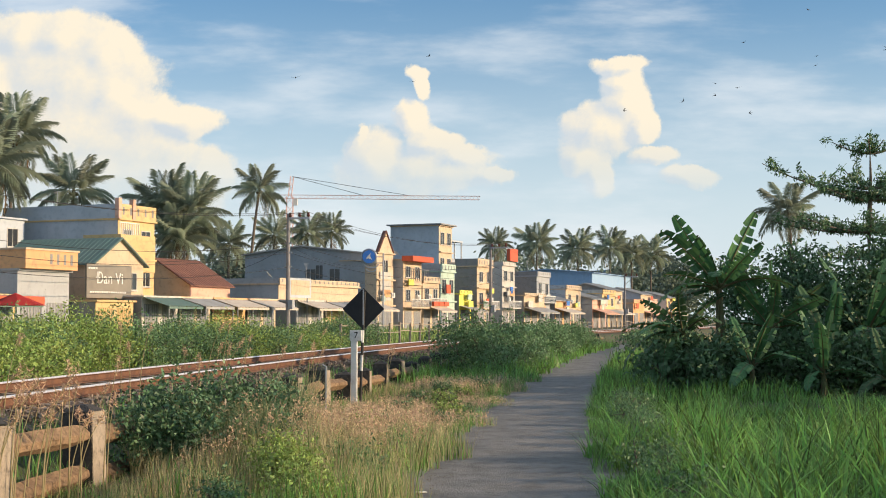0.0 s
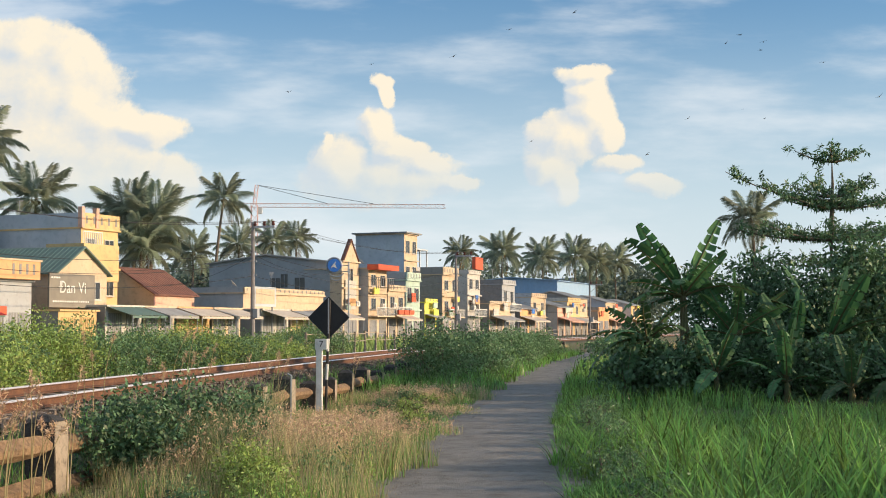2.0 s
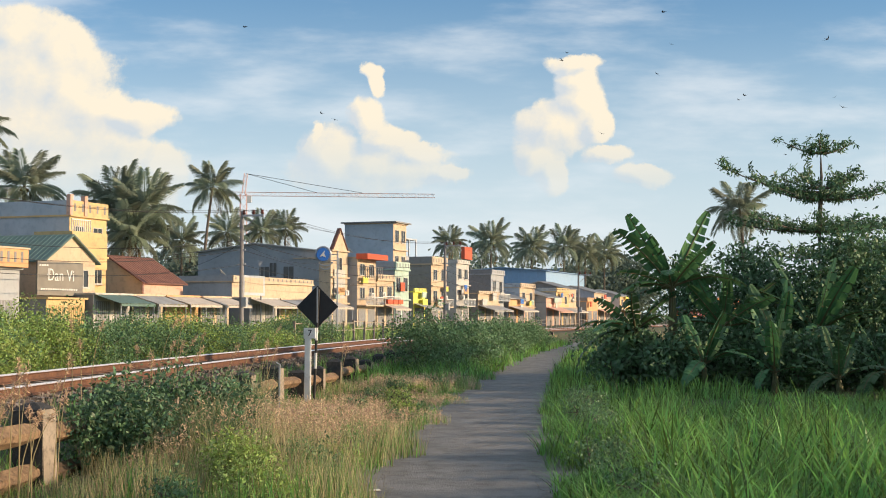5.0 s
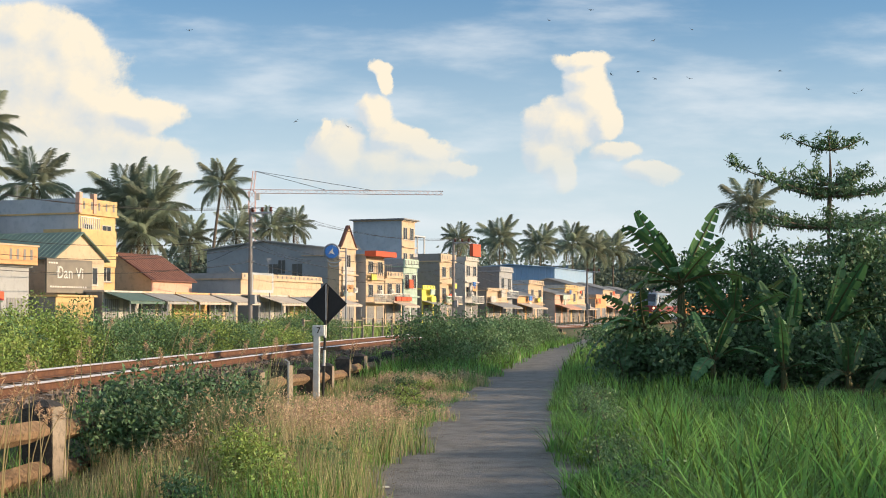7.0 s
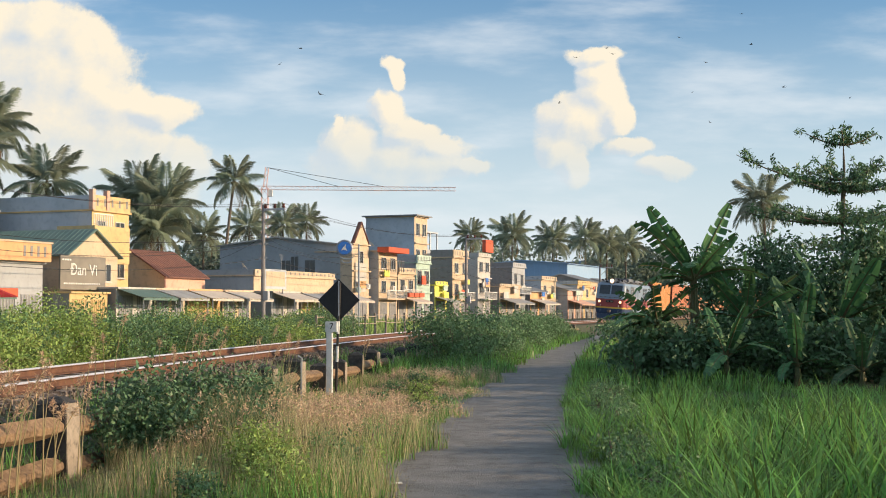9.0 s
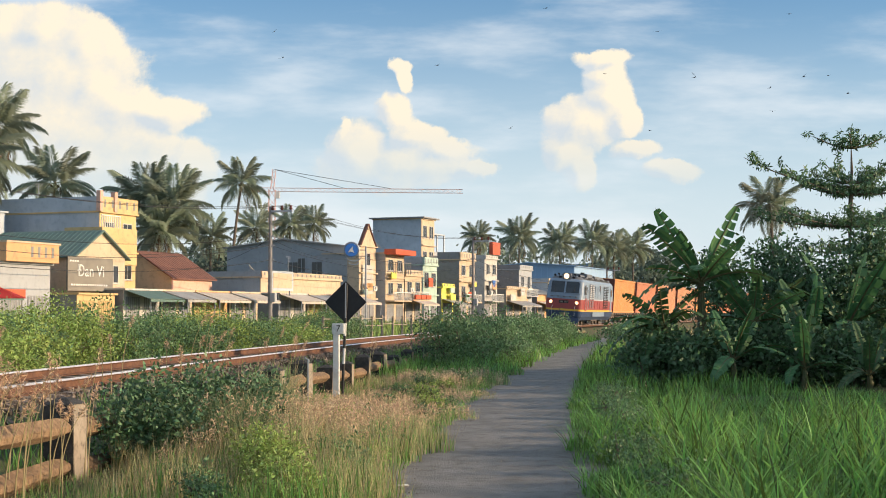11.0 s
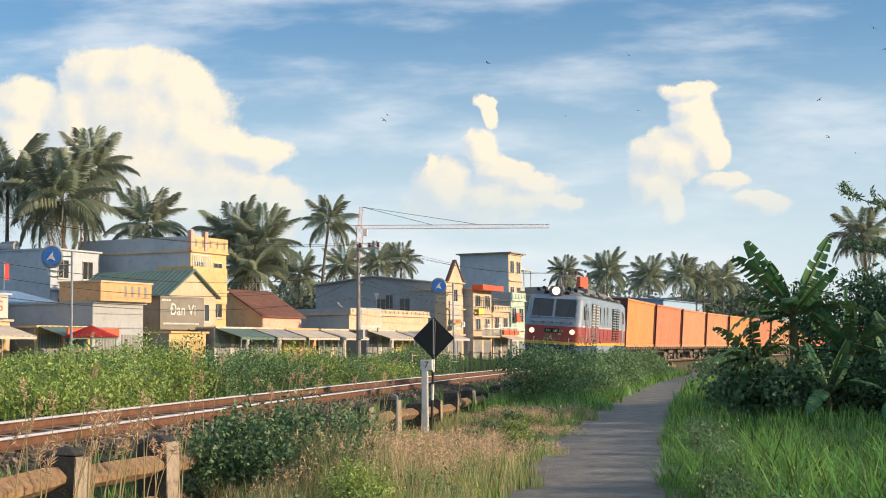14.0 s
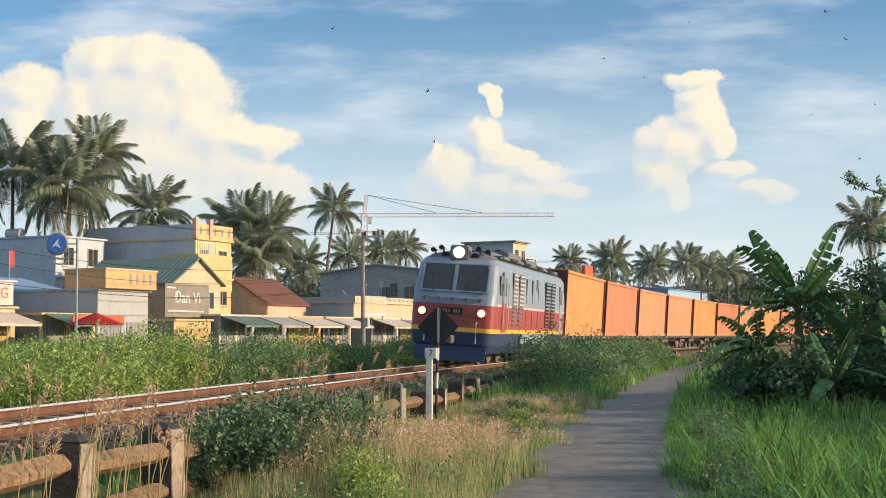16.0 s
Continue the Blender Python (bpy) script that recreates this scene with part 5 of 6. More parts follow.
def make_round_sign(x, y, z, r, post_x):
    sg = thing("round_shop_sign", pose(x, y, 0), "round blue shop sign with a chrome rim on a steel pole", "shop sign", "round signs by the street")
    bm = bmesh.new()
    tube(bm, [(0, -0.10, z), (0, 0.10, z)], r * 0.86, 28)
    disc = part("disc", bm, M_BLUESIGN, sg)
    bm = bmesh.new()
    for k in range(28):
        a, b = k * math.tau / 28, (k + 1) * math.tau / 28
        tube(bm, [(r * math.cos(a), 0, z + r * math.sin(a)), (r * math.cos(b), 0, z + r * math.sin(b))], r * 0.14, 6)
    part("rim", bm, M_STEEL, sg, "chrome rim")
    bm = bmesh.new()
    prism(bm, [(-0.45 * r, z - 0.35 * r), (-0.1 * r, z - 0.2 * r), (0.4 * r, z - 0.4 * r), (0.15 * r, z + 0.1 * r), (0.2 * r, z + 0.5 * r), (-0.15 * r, z + 0.1 * r)], -0.125, -0.102)
    part("emblem", bm, M_WHITEPAINT, disc, "plain white emblem")
    for dz, rr in ((-1.45, 0.72), (-2.1, 0.5)):
        bm = bmesh.new()
        for k in range(20):
            a, b = math.pi + k * math.pi / 20, math.pi + (k + 1) * math.pi / 20
            tube(bm, [(0.3 * r + rr * r * 1.3 * math.cos(a), 0, z + dz * r + rr * r * math.sin(a) * 0.7 + r * 0.5), (0.3 * r + rr * r * 1.3 * math.cos(b), 0, z + dz * r + rr * r * math.sin(b) * 0.7 + r * 0.5)], r * 0.08, 5)
        part("scroll", bm, M_STEEL, sg, "curled chrome scroll")
    bm = bmesh.new()
    tube(bm, [(post_x, 0, 0), (post_x, 0, z + 0.5 * r)], 0.06, 8)
    tube(bm, [(post_x, 0, z), (r * 0.9, 0, z)], 0.035, 6)
    tube(bm, [(post_x, 0, z - r * 0.8), (r * 0.5, 0, z - r * 0.8)], 0.035, 6)
    part("pole", bm, M_STEEL, sg)


make_round_sign((-45 - 784) / 2413 * 62, 62, 1.6 + 171 * 62 / 2413, 0.48, 0.95)
make_round_sign((653 - 784) / 2413 * 90, 90, 1.6 + 111 * 90 / 2413, 0.50, 0.95)

umbrella = thing("market_umbrella", street(-12.4, -5.0), "red market umbrella beside the food stall", "umbrella")
bm = bmesh.new()
rim = [bm.verts.new((1.9 * math.cos(k * math.tau / 8), 1.9 * math.sin(k * math.tau / 8), 2.2)) for k in range(8)]
apex = bm.verts.new((0, 0, 3.0))
for k in range(8):
    bm.faces.new((rim[k], rim[(k + 1) % 8], apex))
bmesh.ops.solidify(bm, geom=bm.faces[:], thickness=0.03)
part("canopy", bm, M_REDCLOTH, umbrella)
bm = bmesh.new()
tube(bm, [(0, 0, 0), (0, 0, 3.05)], 0.03, 6)
part("pole", bm, M_STEEL, umbrella)


def make_crane():
    D = 300.0
    k = D / 2413
    cr = thing("tower_crane", pose((512 - 784) * k, D, 0, 0, 0, 0), "red lattice tower crane far behind the houses", "tower crane")

    def truss(a, b, w, h, n, name, r=0.10):
        bm = bmesh.new()
        a, b = Vector(a), Vector(b)
        d = (b - a).normalized()
        side = d.cross(Vector((0, 1, 0))).normalized() * h / 2
        dep = Vector((0, 1, 0)) * w / 2
        cs = [side + dep, side - dep, -side - dep, -side + dep]
        for c in cs:
            tube(bm, [a + c, b + c], r, 4)
        for i in range(n):
            p, q = a.lerp(b, i / n), a.lerp(b, (i + 1) / n)
            for j in range(4):
                e, f = (cs[j], cs[(j + 1) % 4]) if i % 2 else (cs[(j + 1) % 4], cs[j])
                tube(bm, [p + e, q + f], r * 0.6, 4)
        return part(name, bm, M_CRANE, cr)
    zj = 1.6 + (566 - 348) * k
    truss((0, 0, 0), (0, 0, zj), 1.4, 1.4, 16, "mast", 0.07)
    truss((-3.0, 0, zj), (338 * k, 0, zj - 0.3), 0.9, 0.8, 48, "jib", 0.032)
    truss((0, 0, zj), (0.5, 0, zj + 36 * k), 0.5, 0.7, 4, "tower_peak", 0.06)
    for x in (130, 210):
        bm = bmesh.new()
        tube(bm, [(0.5, 0, zj + 36 * k), (x * k, 0, zj + 0.3)], 0.05, 4)
        part("pendant", bm, M_WIRE, cr)
    boxpart("cab", (0.7, -0.6, zj - 1.9), (1.7, 0.6, zj - 0.5), M_WHITEPAINT, cr, "small white cab")
    boxpart("counterweight", (-3.6, -0.5, zj - 0.7), (-3.0, 0.5, zj + 0.3), M_POLE, cr, "grey concrete counterweight")


make_crane()

# ---- plants ----
def frond_mesh(name, length, droop, pairs, material, leaf=0.62, ragged=0.0):
    """A feathered palm frond that arches out along x from its foot; its leaflets hang."""
    v, f = [], []

    def at(s):
        return Vector((length * (s - 0.22 * droop * s ** 3), 0, -length * droop * 0.75 * s ** 2.4))
    n = 12
    for i in range(n):
        a, b = at(i / n), at((i + 1) / n)
        w0, w1 = 0.06 * (1 - i / n) + 0.012, 0.06 * (1 - (i + 1) / n) + 0.012
        k = len(v)
        v += [(a.x, -w0, a.z), (a.x, w0, a.z), (b.x, w1, b.z), (b.x, -w1, b.z)]
        f.append((k, k + 1, k + 2, k + 3))
    for i in range(pairs):
        s = 0.14 + 0.86 * (i + random.random() * 0.6) / pairs
        for side in (-1, 1):
            if random.random() < ragged:
                continue
            p = at(min(s, 1))
            ll = leaf * (0.5 + 0.75 * math.sin(math.pi * min(0.93, 0.2 + 0.75 * s))) * random.uniform(0.8, 1.12)
            d = Vector((0.45 + 0.35 * s, side * (0.75 + 0.2 * random.random()), -0.25 - 0.5 * random.random())).normalized()
            e = (d + Vector((0, 0, -0.7 - 0.5 * random.random()))).normalized()
            m = p + d * ll * 0.5
            q = m + e * ll * 0.55
            wv = Vector((0.034, 0, 0.010))
            k = len(v)
            v += [tuple(p), tuple(m + wv), tuple(q), tuple(m - wv)]
            f.append((k, k + 1, k + 2, k + 3))
    return sheet(name, v, f, material)


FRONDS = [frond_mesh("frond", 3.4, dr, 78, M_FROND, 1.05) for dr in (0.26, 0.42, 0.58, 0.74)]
FRONDS_DRY = [frond_mesh("dry_frond", 3.0, 0.9, 34, M_FROND_DRY, 0.7, 0.35)]
CROWN = 3.4
_nut = bmesh.new()
bmesh.ops.create_icosphere(_nut, subdivisions=1, radius=0.14)
COCONUT = finish(_nut, "coconut", smooth=True)
COCONUT.materials.append(M_BANANA_STEM)


def make_palm(x, y, z_crown, reach, seed, lean=(0.0, 0.0), count=24, dry=2):
    """A coconut palm. reach: how far its fronds spread; lean: how far the foot stands from under the crown."""
    r = random.Random(seed)
    zg = STREET_Z
    p = thing("coconut_palm", pose(x - lean[0], y - lean[1], zg), "tall coconut palm with feathered drooping fronds behind the houses", "palm tree", "coconut palms")
    h = z_crown - zg
    bm = bmesh.new()
    pts, rad = [], []
    for i in range(15):
        s = i / 14
        pts.append((lean[0] * s ** 1.6, lean[1] * s ** 1.6, h * s - 0.4 * (1 - s)))
        rad.append(0.24 - 0.11 * s + (0.012 if i % 2 else 0) + (0.12 * (1 - s) ** 6))
    tube(bm, pts, rad, 9)
    part("trunk", bm, M_BARK, p, "grey ringed trunk")
    k = reach / CROWN
    for i in range(count):
        t = i / count
        m = FRONDS[min(3, int(t * 4))]
        up = 80 - 118 * t ** 0.9 + r.uniform(-9, 9)
        mm = pose(lean[0], lean[1], h - 0.1, 0, 0, i * 137.5 + r.uniform(-14, 14)) @ pose(0, 0, 0, 0, -up, 0) @ pose(0, 0, 0, r.uniform(-25, 25), 0, 0) @ Matrix.Diagonal((k * r.uniform(0.9, 1.12), k, k, 1))
        part("frond", m, M_FROND, p, at=mm)
    for i in range(dry):
        mm = pose(lean[0], lean[1], h - 0.2, 0, 0, r.uniform(0, 360)) @ pose(0, 0, 0, 0, r.uniform(30, 60), 0) @ Matrix.Scale(k, 4)
        part("dry_frond", FRONDS_DRY[0], M_FROND_DRY, p, "brown hanging dead frond", at=mm)
    for i in range(7):
        a = i * 0.9
        part("coconut", COCONUT, M_BANANA_STEM, p, at=pose(lean[0] + 0.28 * k * math.cos(a), lean[1] + 0.28 * k * math.sin(a), h - 0.35 * k - 0.1 * (i % 2)) @ Matrix.Scale(k, 4))


def palm_at(px, py, r, dist, seed, lean=(0, 0), count=24, dry=2):
    make_palm((px - 784) / 2413 * dist, dist, 1.6 + (566 - py) * dist / 2413, 1.12 * r * dist / 2413, seed, lean, count, dry)


palm_at(-128, 255, 92, 118, 1)
palm_at(22, 232, 72, 128, 2, (0.6, 0), 26, 3)
palm_at(-28, 288, 88, 116, 3, (-0.5, 0), 30, 6)
palm_at(128, 335, 66, 140, 4, (0.5, 0))
palm_at(292, 365, 66, 138, 5, (-0.8, 0), 28, 3)
palm_at(338, 372, 66, 136, 6, (0.8, 0), 30, 3)
palm_at(314, 420, 62, 134, 61, (0.3, 0), 26, 4)
palm_at(458, 334, 48, 165, 7, (1.5, 0), 20, 1)
palm_at(404, 430, 40, 190, 8)
palm_at(484, 415, 38, 195, 9)
palm_at(544, 412, 36, 200, 10)
palm_at(586, 408, 34, 205, 11)
palm_at(876, 432, 30, 262, 12)
palm_at(950, 430, 38, 268, 13)
palm_at(1022, 440, 36, 272, 14)
palm_at(1080, 438, 36, 280, 15)
palm_at(1118, 448, 32, 285, 16)
palm_at(1152, 448, 34, 290, 17)
palm_at(1396, 372, 54, 128, 18, (-0.6, 0), 22, 0)


def far_woods():
    """Far trees behind the roofs: leaf clumps in uneven heaps."""
    pts = []
    r = random.Random(4)
    for i in range(46):
        y = r.uniform(296, 330)
        px = r.uniform(330, 1230)
        top = (1.6 + (566 - r.uniform(438, 480)) * y / 2413)
        rad = r.uniform(5, 8)
        c, d = blob(520, ((px - 784) / 2413 * y, y, top - rad * 0.9), (rad, rad, rad), 0.6)
        pts.append(c)
        c, d = blob(400, ((px - 784) / 2413 * y, y, max(2, top - rad * 2.0)), (rad * 1.1, rad, rad), 0.6)
        pts.append(c)
    pts = np.concatenate(pts)
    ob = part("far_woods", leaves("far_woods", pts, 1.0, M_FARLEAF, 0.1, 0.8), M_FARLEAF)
    tagged(ob, "distant belt of trees beyond the town", "trees", kind="stuff")


far_woods()


# ---- banana clump, tree, thicket on the path's far side ----
def banana_leaf(name, length, width, droop, torn):
    v, f = [], []
    n = 34

    def rib(s):
        return Vector((length * s * (1 - 0.25 * droop * s), 0, length * (0.10 * s - droop * 0.62 * s ** 2.2)))
    for side in (-1, 1):
        i = 0
        while i < n:
            run = random.randint(2, 4) if random.random() < torn else random.randint(4, 9)
            j = min(n, i + run)
            sag = random.uniform(0.0, 0.5) * (1.0 if torn > 0.3 else 0.35)
            for k in range(i, j):
                q = []
                for kk in (k, k + 1):
                    s = 0.10 + 0.90 * kk / n
                    w = width * 0.5 * (math.sin(math.pi * min(1, s * 0.97)) ** 0.55) * (1.0 if kk < n else 0.2)
                    p = rib(s)
                    inset = 0.0
                    if torn > 0.3 and (kk == i or kk == j) and random.random() < 0.8:
                        inset = 0.03
                    sx = p.x + (inset if kk == i else -inset if kk == j else 0) + 0.10 * w
                    q.append((p, Vector((p.x + (inset if kk == i else -inset if kk == j else 0), side * w * 0.5, p.z + 0.10 * w)), Vector((sx, side * w, p.z + (0.02 - sag) * w))))
                for m in (0, 1):
                    b = len(v)
                    v += [tuple(q[0][m]), tuple(q[1][m]), tuple(q[1][m + 1]), tuple(q[0][m + 1])]
                    f.append((b, b + 1, b + 2, b + 3))
            i = j
    return sheet(name, v, f, M_BANANA)


BLEAVES = [banana_leaf("leaf", 2.1, 0.47, d, t) for d, t in ((0.10, 0.35), (0.22, 0.5), (0.45, 0.6), (0.7, 0.8), (0.95, 0.85))]


def midrib_mesh(droop):
    bm = bmesh.new()
    pts, rad = [], []
    for i in range(11):
        s = i / 10
        pts.append((2.1 * s * (1 - 0.25 * droop * s), 0, 2.1 * (0.10 * s - droop * 0.62 * s ** 2.2) - 0.008))
        rad.append(0.03 * (1 - s) + 0.005)
    tube(bm, pts, rad, 6)
    me = finish(bm, "midrib")
    me.materials.append(M_BANANA_STEM)
    return me


MIDRIBS = [midrib_mesh(d) for d in (0.10, 0.22, 0.45, 0.7, 0.95)]


def make_banana(x, y, h, seed, count=9, size=1.0, leaves_at=None):
    r = random.Random(seed)
    b = thing("banana_plant", pose(x, y, 0), "banana plant with large torn green leaves", "banana plant", "banana clump")
    bm = bmesh.new()
    tube(bm, [(0, 0, -0.2), (0.02, 0, h * 0.5), (0, 0.02, h)], [0.15 * size, 0.12 * size, 0.07 * size], 10)
    part("stem", bm, M_BANANA_STEM, b, "pale green and brown sheathed stem")
    spec = leaves_at or [(i * 137.5 + r.uniform(-25, 25), 75 - 75 * i / count + r.uniform(-8, 8), min(4, int(5 * i / count)), r.uniform(0.85, 1.15)) for i in range(count)]
    for az, up, kind, sc, *turn in spec:
        m = pose(0, 0, h - 0.05, 0, 0, az) @ pose(0, 0, 0, turn[0] if turn else r.uniform(-25, 25), -up, 0) @ Matrix.Scale(sc * size, 4)
        lf = part("leaf", BLEAVES[kind], M_BANANA, b, at=m)
        part("midrib", MIDRIBS[kind], M_BANANA_STEM, lf)


# azimuth, upward angle, kind of leaf, size, turn about its midrib
make_banana(6.2, 30.6, 2.35, 1, 10, 1.0, [(176, 58, 0, 0.95, 62), (4, 62, 0, 0.95, -66), (182, 50, 2, 1.0, 50), (160, 68, 1, 0.66, 70), (-6, 48, 1, 0.72, -58), (186, 22, 2, 0.72, 35), (200, 8, 3, 0.95, 20), (172, -6, 4, 1.0), (-15, 20, 3, 0.9, -30), (250, 30, 3, 0.8), (100, 40, 2, 0.9), (300, 40, 2, 0.8, -40), (80, 86, 0, 0.34, 80)])
make_banana(5.3, 30.2, 1.35, 2, 9, 1.0, [(178, 22, 3, 0.75, 25), (190, 5, 4, 0.85, 15), (165, 45, 2, 0.62, 55), (215, 20, 3, 0.8), (250, 50, 2, 0.7), (300, 30, 3, 0.8), (20, 50, 2, 0.7, -50), (176, -12, 4, 0.8), (230, -5, 4, 0.8)])
make_banana(7.3, 30.4, 1.45, 3, 9, 0.95, [(95, 84, 0, 0.80, 90), (178, 62, 0, 0.72, 75), (8, 40, 1, 0.85, -60), (215, 40, 1, 0.8, 40), (320, 34, 2, 0.85, -45), (270, 60, 1, 0.65), (0, 10, 3, 0.9, -25), (180, 15, 3, 0.8, 25)])
make_banana(6.5, 28.8, 0.65, 4, 8, 0.62)
make_banana(7.9, 28.4, 0.5, 5, 8, 0.62)
make_banana(8.4, 29.8, 1.0, 6, 9, 0.75)
make_banana(9.0, 27.6, 0.4, 7, 8, 0.6)
make_banana(10.2, 28.2, 0.5, 8, 8, 0.7)
make_banana(9.6, 31.0, 1.3, 9, 9, 1.0)


def make_shrub(name, label, blobs, per, size, material, category="shrub", group="", stems=True, aspect=0.5, droop=0.25):
    """A shrub: stems and a crown of loose leaves in uneven heaps. blobs: centre x, y, z and radii."""
    x0, y0 = blobs[0][0], blobs[0][1]
    zg = float(ground_z(x0, y0))
    sh = thing(name, pose(x0, y0, zg), label, category, group)
    pts = []
    bm = bmesh.new()
    for bx, by, bz, rx, ry, rz in blobs:
        c, _ = blob(int(per * rx * rz * 4), (bx - x0, by - y0, bz - zg), (rx, ry, rz), 0.35)
        c = c[c[:, 2] > 0.02]
        pts.append(c)
        tube(bm, [(0.3 * (bx - x0), 0.3 * (by - y0), -0.2), (0.7 * (bx - x0), 0.7 * (by - y0), 0.5 * (bz - zg)), (bx - x0, by - y0, bz - zg)], [0.03, 0.022, 0.01], 5)
        for i in range(5):
            q = c[int(RNG.integers(len(c)))]
            tube(bm, [(bx - x0, by - y0, (bz - zg) * 0.8), tuple(q)], [0.012, 0.005], 4)
    tagged(part("stem", bm, M_BARK, sh), kind="stuff")
    part("foliage", leaves("foliage", np.concatenate(pts), size, material, droop, aspect), material, sh)
    return sh


def make_tree():
    """A tree with flat tiers of wide limbs; upright sprays of drooping leaflets stand along them."""
    tr = thing("tiered_tree", pose(11.95, 38.0, 0), "dark green tree with wide flat tiers of small leaves", "tree")
    bm = bmesh.new()
    tube(bm, [(0.1, 0, -0.3), (-0.08, 0, 2.0), (-0.05, 0, 4.2), (0.02, 0, 5.6), (0.0, 0, 6.75)], [0.17, 0.12, 0.075, 0.04, 0.012], 9)
    part("trunk", bm, M_BARK, tr)
    r = random.Random(9)
    pts = []

    def spray(c, tall):
        """Whorls of hanging leaflets round an upright shoot."""
        n = max(3, int(tall / 0.085))
        for k in range(n):
            s = (k + 0.5) / n
            w = 0.05 + 0.19 * (1 - s) ** 0.8
            a = RNG.uniform(0, math.tau, 11)
            q = RNG.uniform(0.25, 1.0, 11) * w
            pts.append(np.stack([c[0] + q * np.cos(a), c[1] + q * np.sin(a), c[2] + tall * s + 0.05 - q * 0.35], 1))
    # height of the tier, rise of the tip, and limbs as azimuth and reach
    TIERS = [(6.25, 0.33, [(178, 1.05), (6, 1.0), (80, 0.6), (255, 0.7), (300, 0.5)]),
             (5.15, 0.80, [(177, 3.05)]),
             (5.25, 0.42, [(2, 1.15), (40, 1.0), (140, 1.2), (225, 1.3), (320, 1.1)]),
             (4.95, 0.25, [(4, 2.1), (186, 1.6), (100, 1.5), (270, 1.5), (330, 1.7), (215, 1.7), (50, 1.6)]),
             (4.05, 0.30, [(180, 2.85), (-2, 2.6), (205, 2.3), (160, 2.0), (335, 2.2), (25, 2.0), (250, 1.7), (290, 1.8), (90, 1.8)]),
             (3.3, 0.15, [(10, 2.4), (195, 2.0), (230, 1.8), (310, 2.2), (270, 1.6)])]
    for z, rise, limbs in TIERS:
        for az, L in limbs:
            a = radians(az)
            bend = r.uniform(-0.12, 0.12)

            def at(s):
                return Vector((L * s * math.cos(a + bend * s), L * s * math.sin(a + bend * s), z + rise * s ** 1.5 - 0.10 * L * s * (1 - s)))
            bm = bmesh.new()
            tube(bm, [at(k / 7) for k in range(8)], [0.035 * (1 - k / 8) + 0.006 for k in range(8)], 5)
            part("limb", bm, M_BARK, tr)
            n = int(L * 6.5)
            for k in range(n):
                s = 0.16 + 0.84 * (k + r.random()) / n
                c = at(min(s, 1.0)) + Vector((r.uniform(-0.2, 0.2), r.uniform(-0.3, 0.3), r.uniform(-0.06, 0.04)))
                spray(c, r.uniform(0.10, 0.22) + (0.28 * r.random() if r.random() < 0.22 and s < 0.85 else 0))
    spray(Vector((0, 0, 6.4)), 0.45)
    spray(Vector((-0.35, 0, 5.35)), 0.75)
    spray(Vector((0.3, 0.1, 5.3)), 0.6)
    part("crown", leaves("crown", np.concatenate(pts), 0.135, M_DARKLEAF, 0.75, 0.32), M_DARKLEAF, tr)


make_tree()

_r = random.Random(21)
# dark thicket behind and beside the bananas, running on out of view
for i in range(22):
    x, y = 8.0 + 0.75 * i + _r.uniform(-0.3, 0.3), 34.0 + _r.uniform(-2.0, 2.0)
    h = 2.7 + 0.9 * _r.random() + (0.5 if 3 < i < 9 else 0)
    make_shrub("thicket_shrub", "dense dark green thicket shrub beside the bananas", [(x, y, h * 0.5, 1.0, 0.9, h * 0.5), (x + 0.4, y - 0.7, h * 0.3, 0.9, 0.8, h * 0.32), (x - 0.3, y + 0.3, h * 0.78, 0.75, 0.7, h * 0.28)],
               520, 0.13, M_DARKLEAF, group="thicket")
for i in range(14):
    x, y = 4.7 + 0.55 * i, 29.4 + _r.uniform(-0.8, 1.0)
    make_shrub("undergrowth", "low dark leafy undergrowth below the bananas", [(x, y, 0.55, 0.75, 0.6, 0.7), (x + 0.3, y + 0.3, 0.9, 0.6, 0.5, 0.55)], 420, 0.14, M_DARKLEAF, group="thicket")
# unseen trees added out of view beside the path, to cast shade on it
for i in range(9):
    x, y = 11.5 + _r.uniform(-0.6, 1.2), 2.0 + 3.4 * i
    # heights shape the shade: low at 12 to 17 m to let sun in
    h = (1.8 if 12 < y < 17 else 2.7 if y < 17 else 3.3 if y > 21 else 2.8) + 0.3 * _r.random()
    if x / max(y, 1) > 0.40:
        make_shrub("thicket_tree", "unseen leafy tree added to shade the path and grass", [(x, y, h * 0.6, 1.5, 1.5, h * 0.4), (x + 0.8, y + 0.8, h * 0.35, 1.3, 1.3, h * 0.35), (x - 0.2, y - 0.9, h * 0.35, 1.2, 1.2, h * 0.35)],
                   70, 0.28, M_DARKLEAF, group="thicket")

# shrubs between the fence and the path
make_shrub("fence_bush", "dense green climber bush over the fence", [(-2.95, 14.7, 0.62, 0.52, 0.5, 0.46), (-2.45, 15.2, 0.66, 0.55, 0.5, 0.46), (-3.15, 14.3, 0.42, 0.36, 0.45, 0.42), (-1.95, 15.5, 0.5, 0.55, 0.5, 0.48), (-2.5, 14.3, 0.36, 0.5, 0.4, 0.4), (-1.9, 14.7, 0.32, 0.5, 0.4, 0.36)], 2100, 0.062, M_DARKLEAF)
make_shrub("fence_bush", "dense green climber bush over the fence", [(-1.95, 16.2, 0.26, 0.45, 0.5, 0.26), (-1.75, 16.6, 0.2, 0.4, 0.4, 0.2)], 1300, 0.055, M_LEAF)
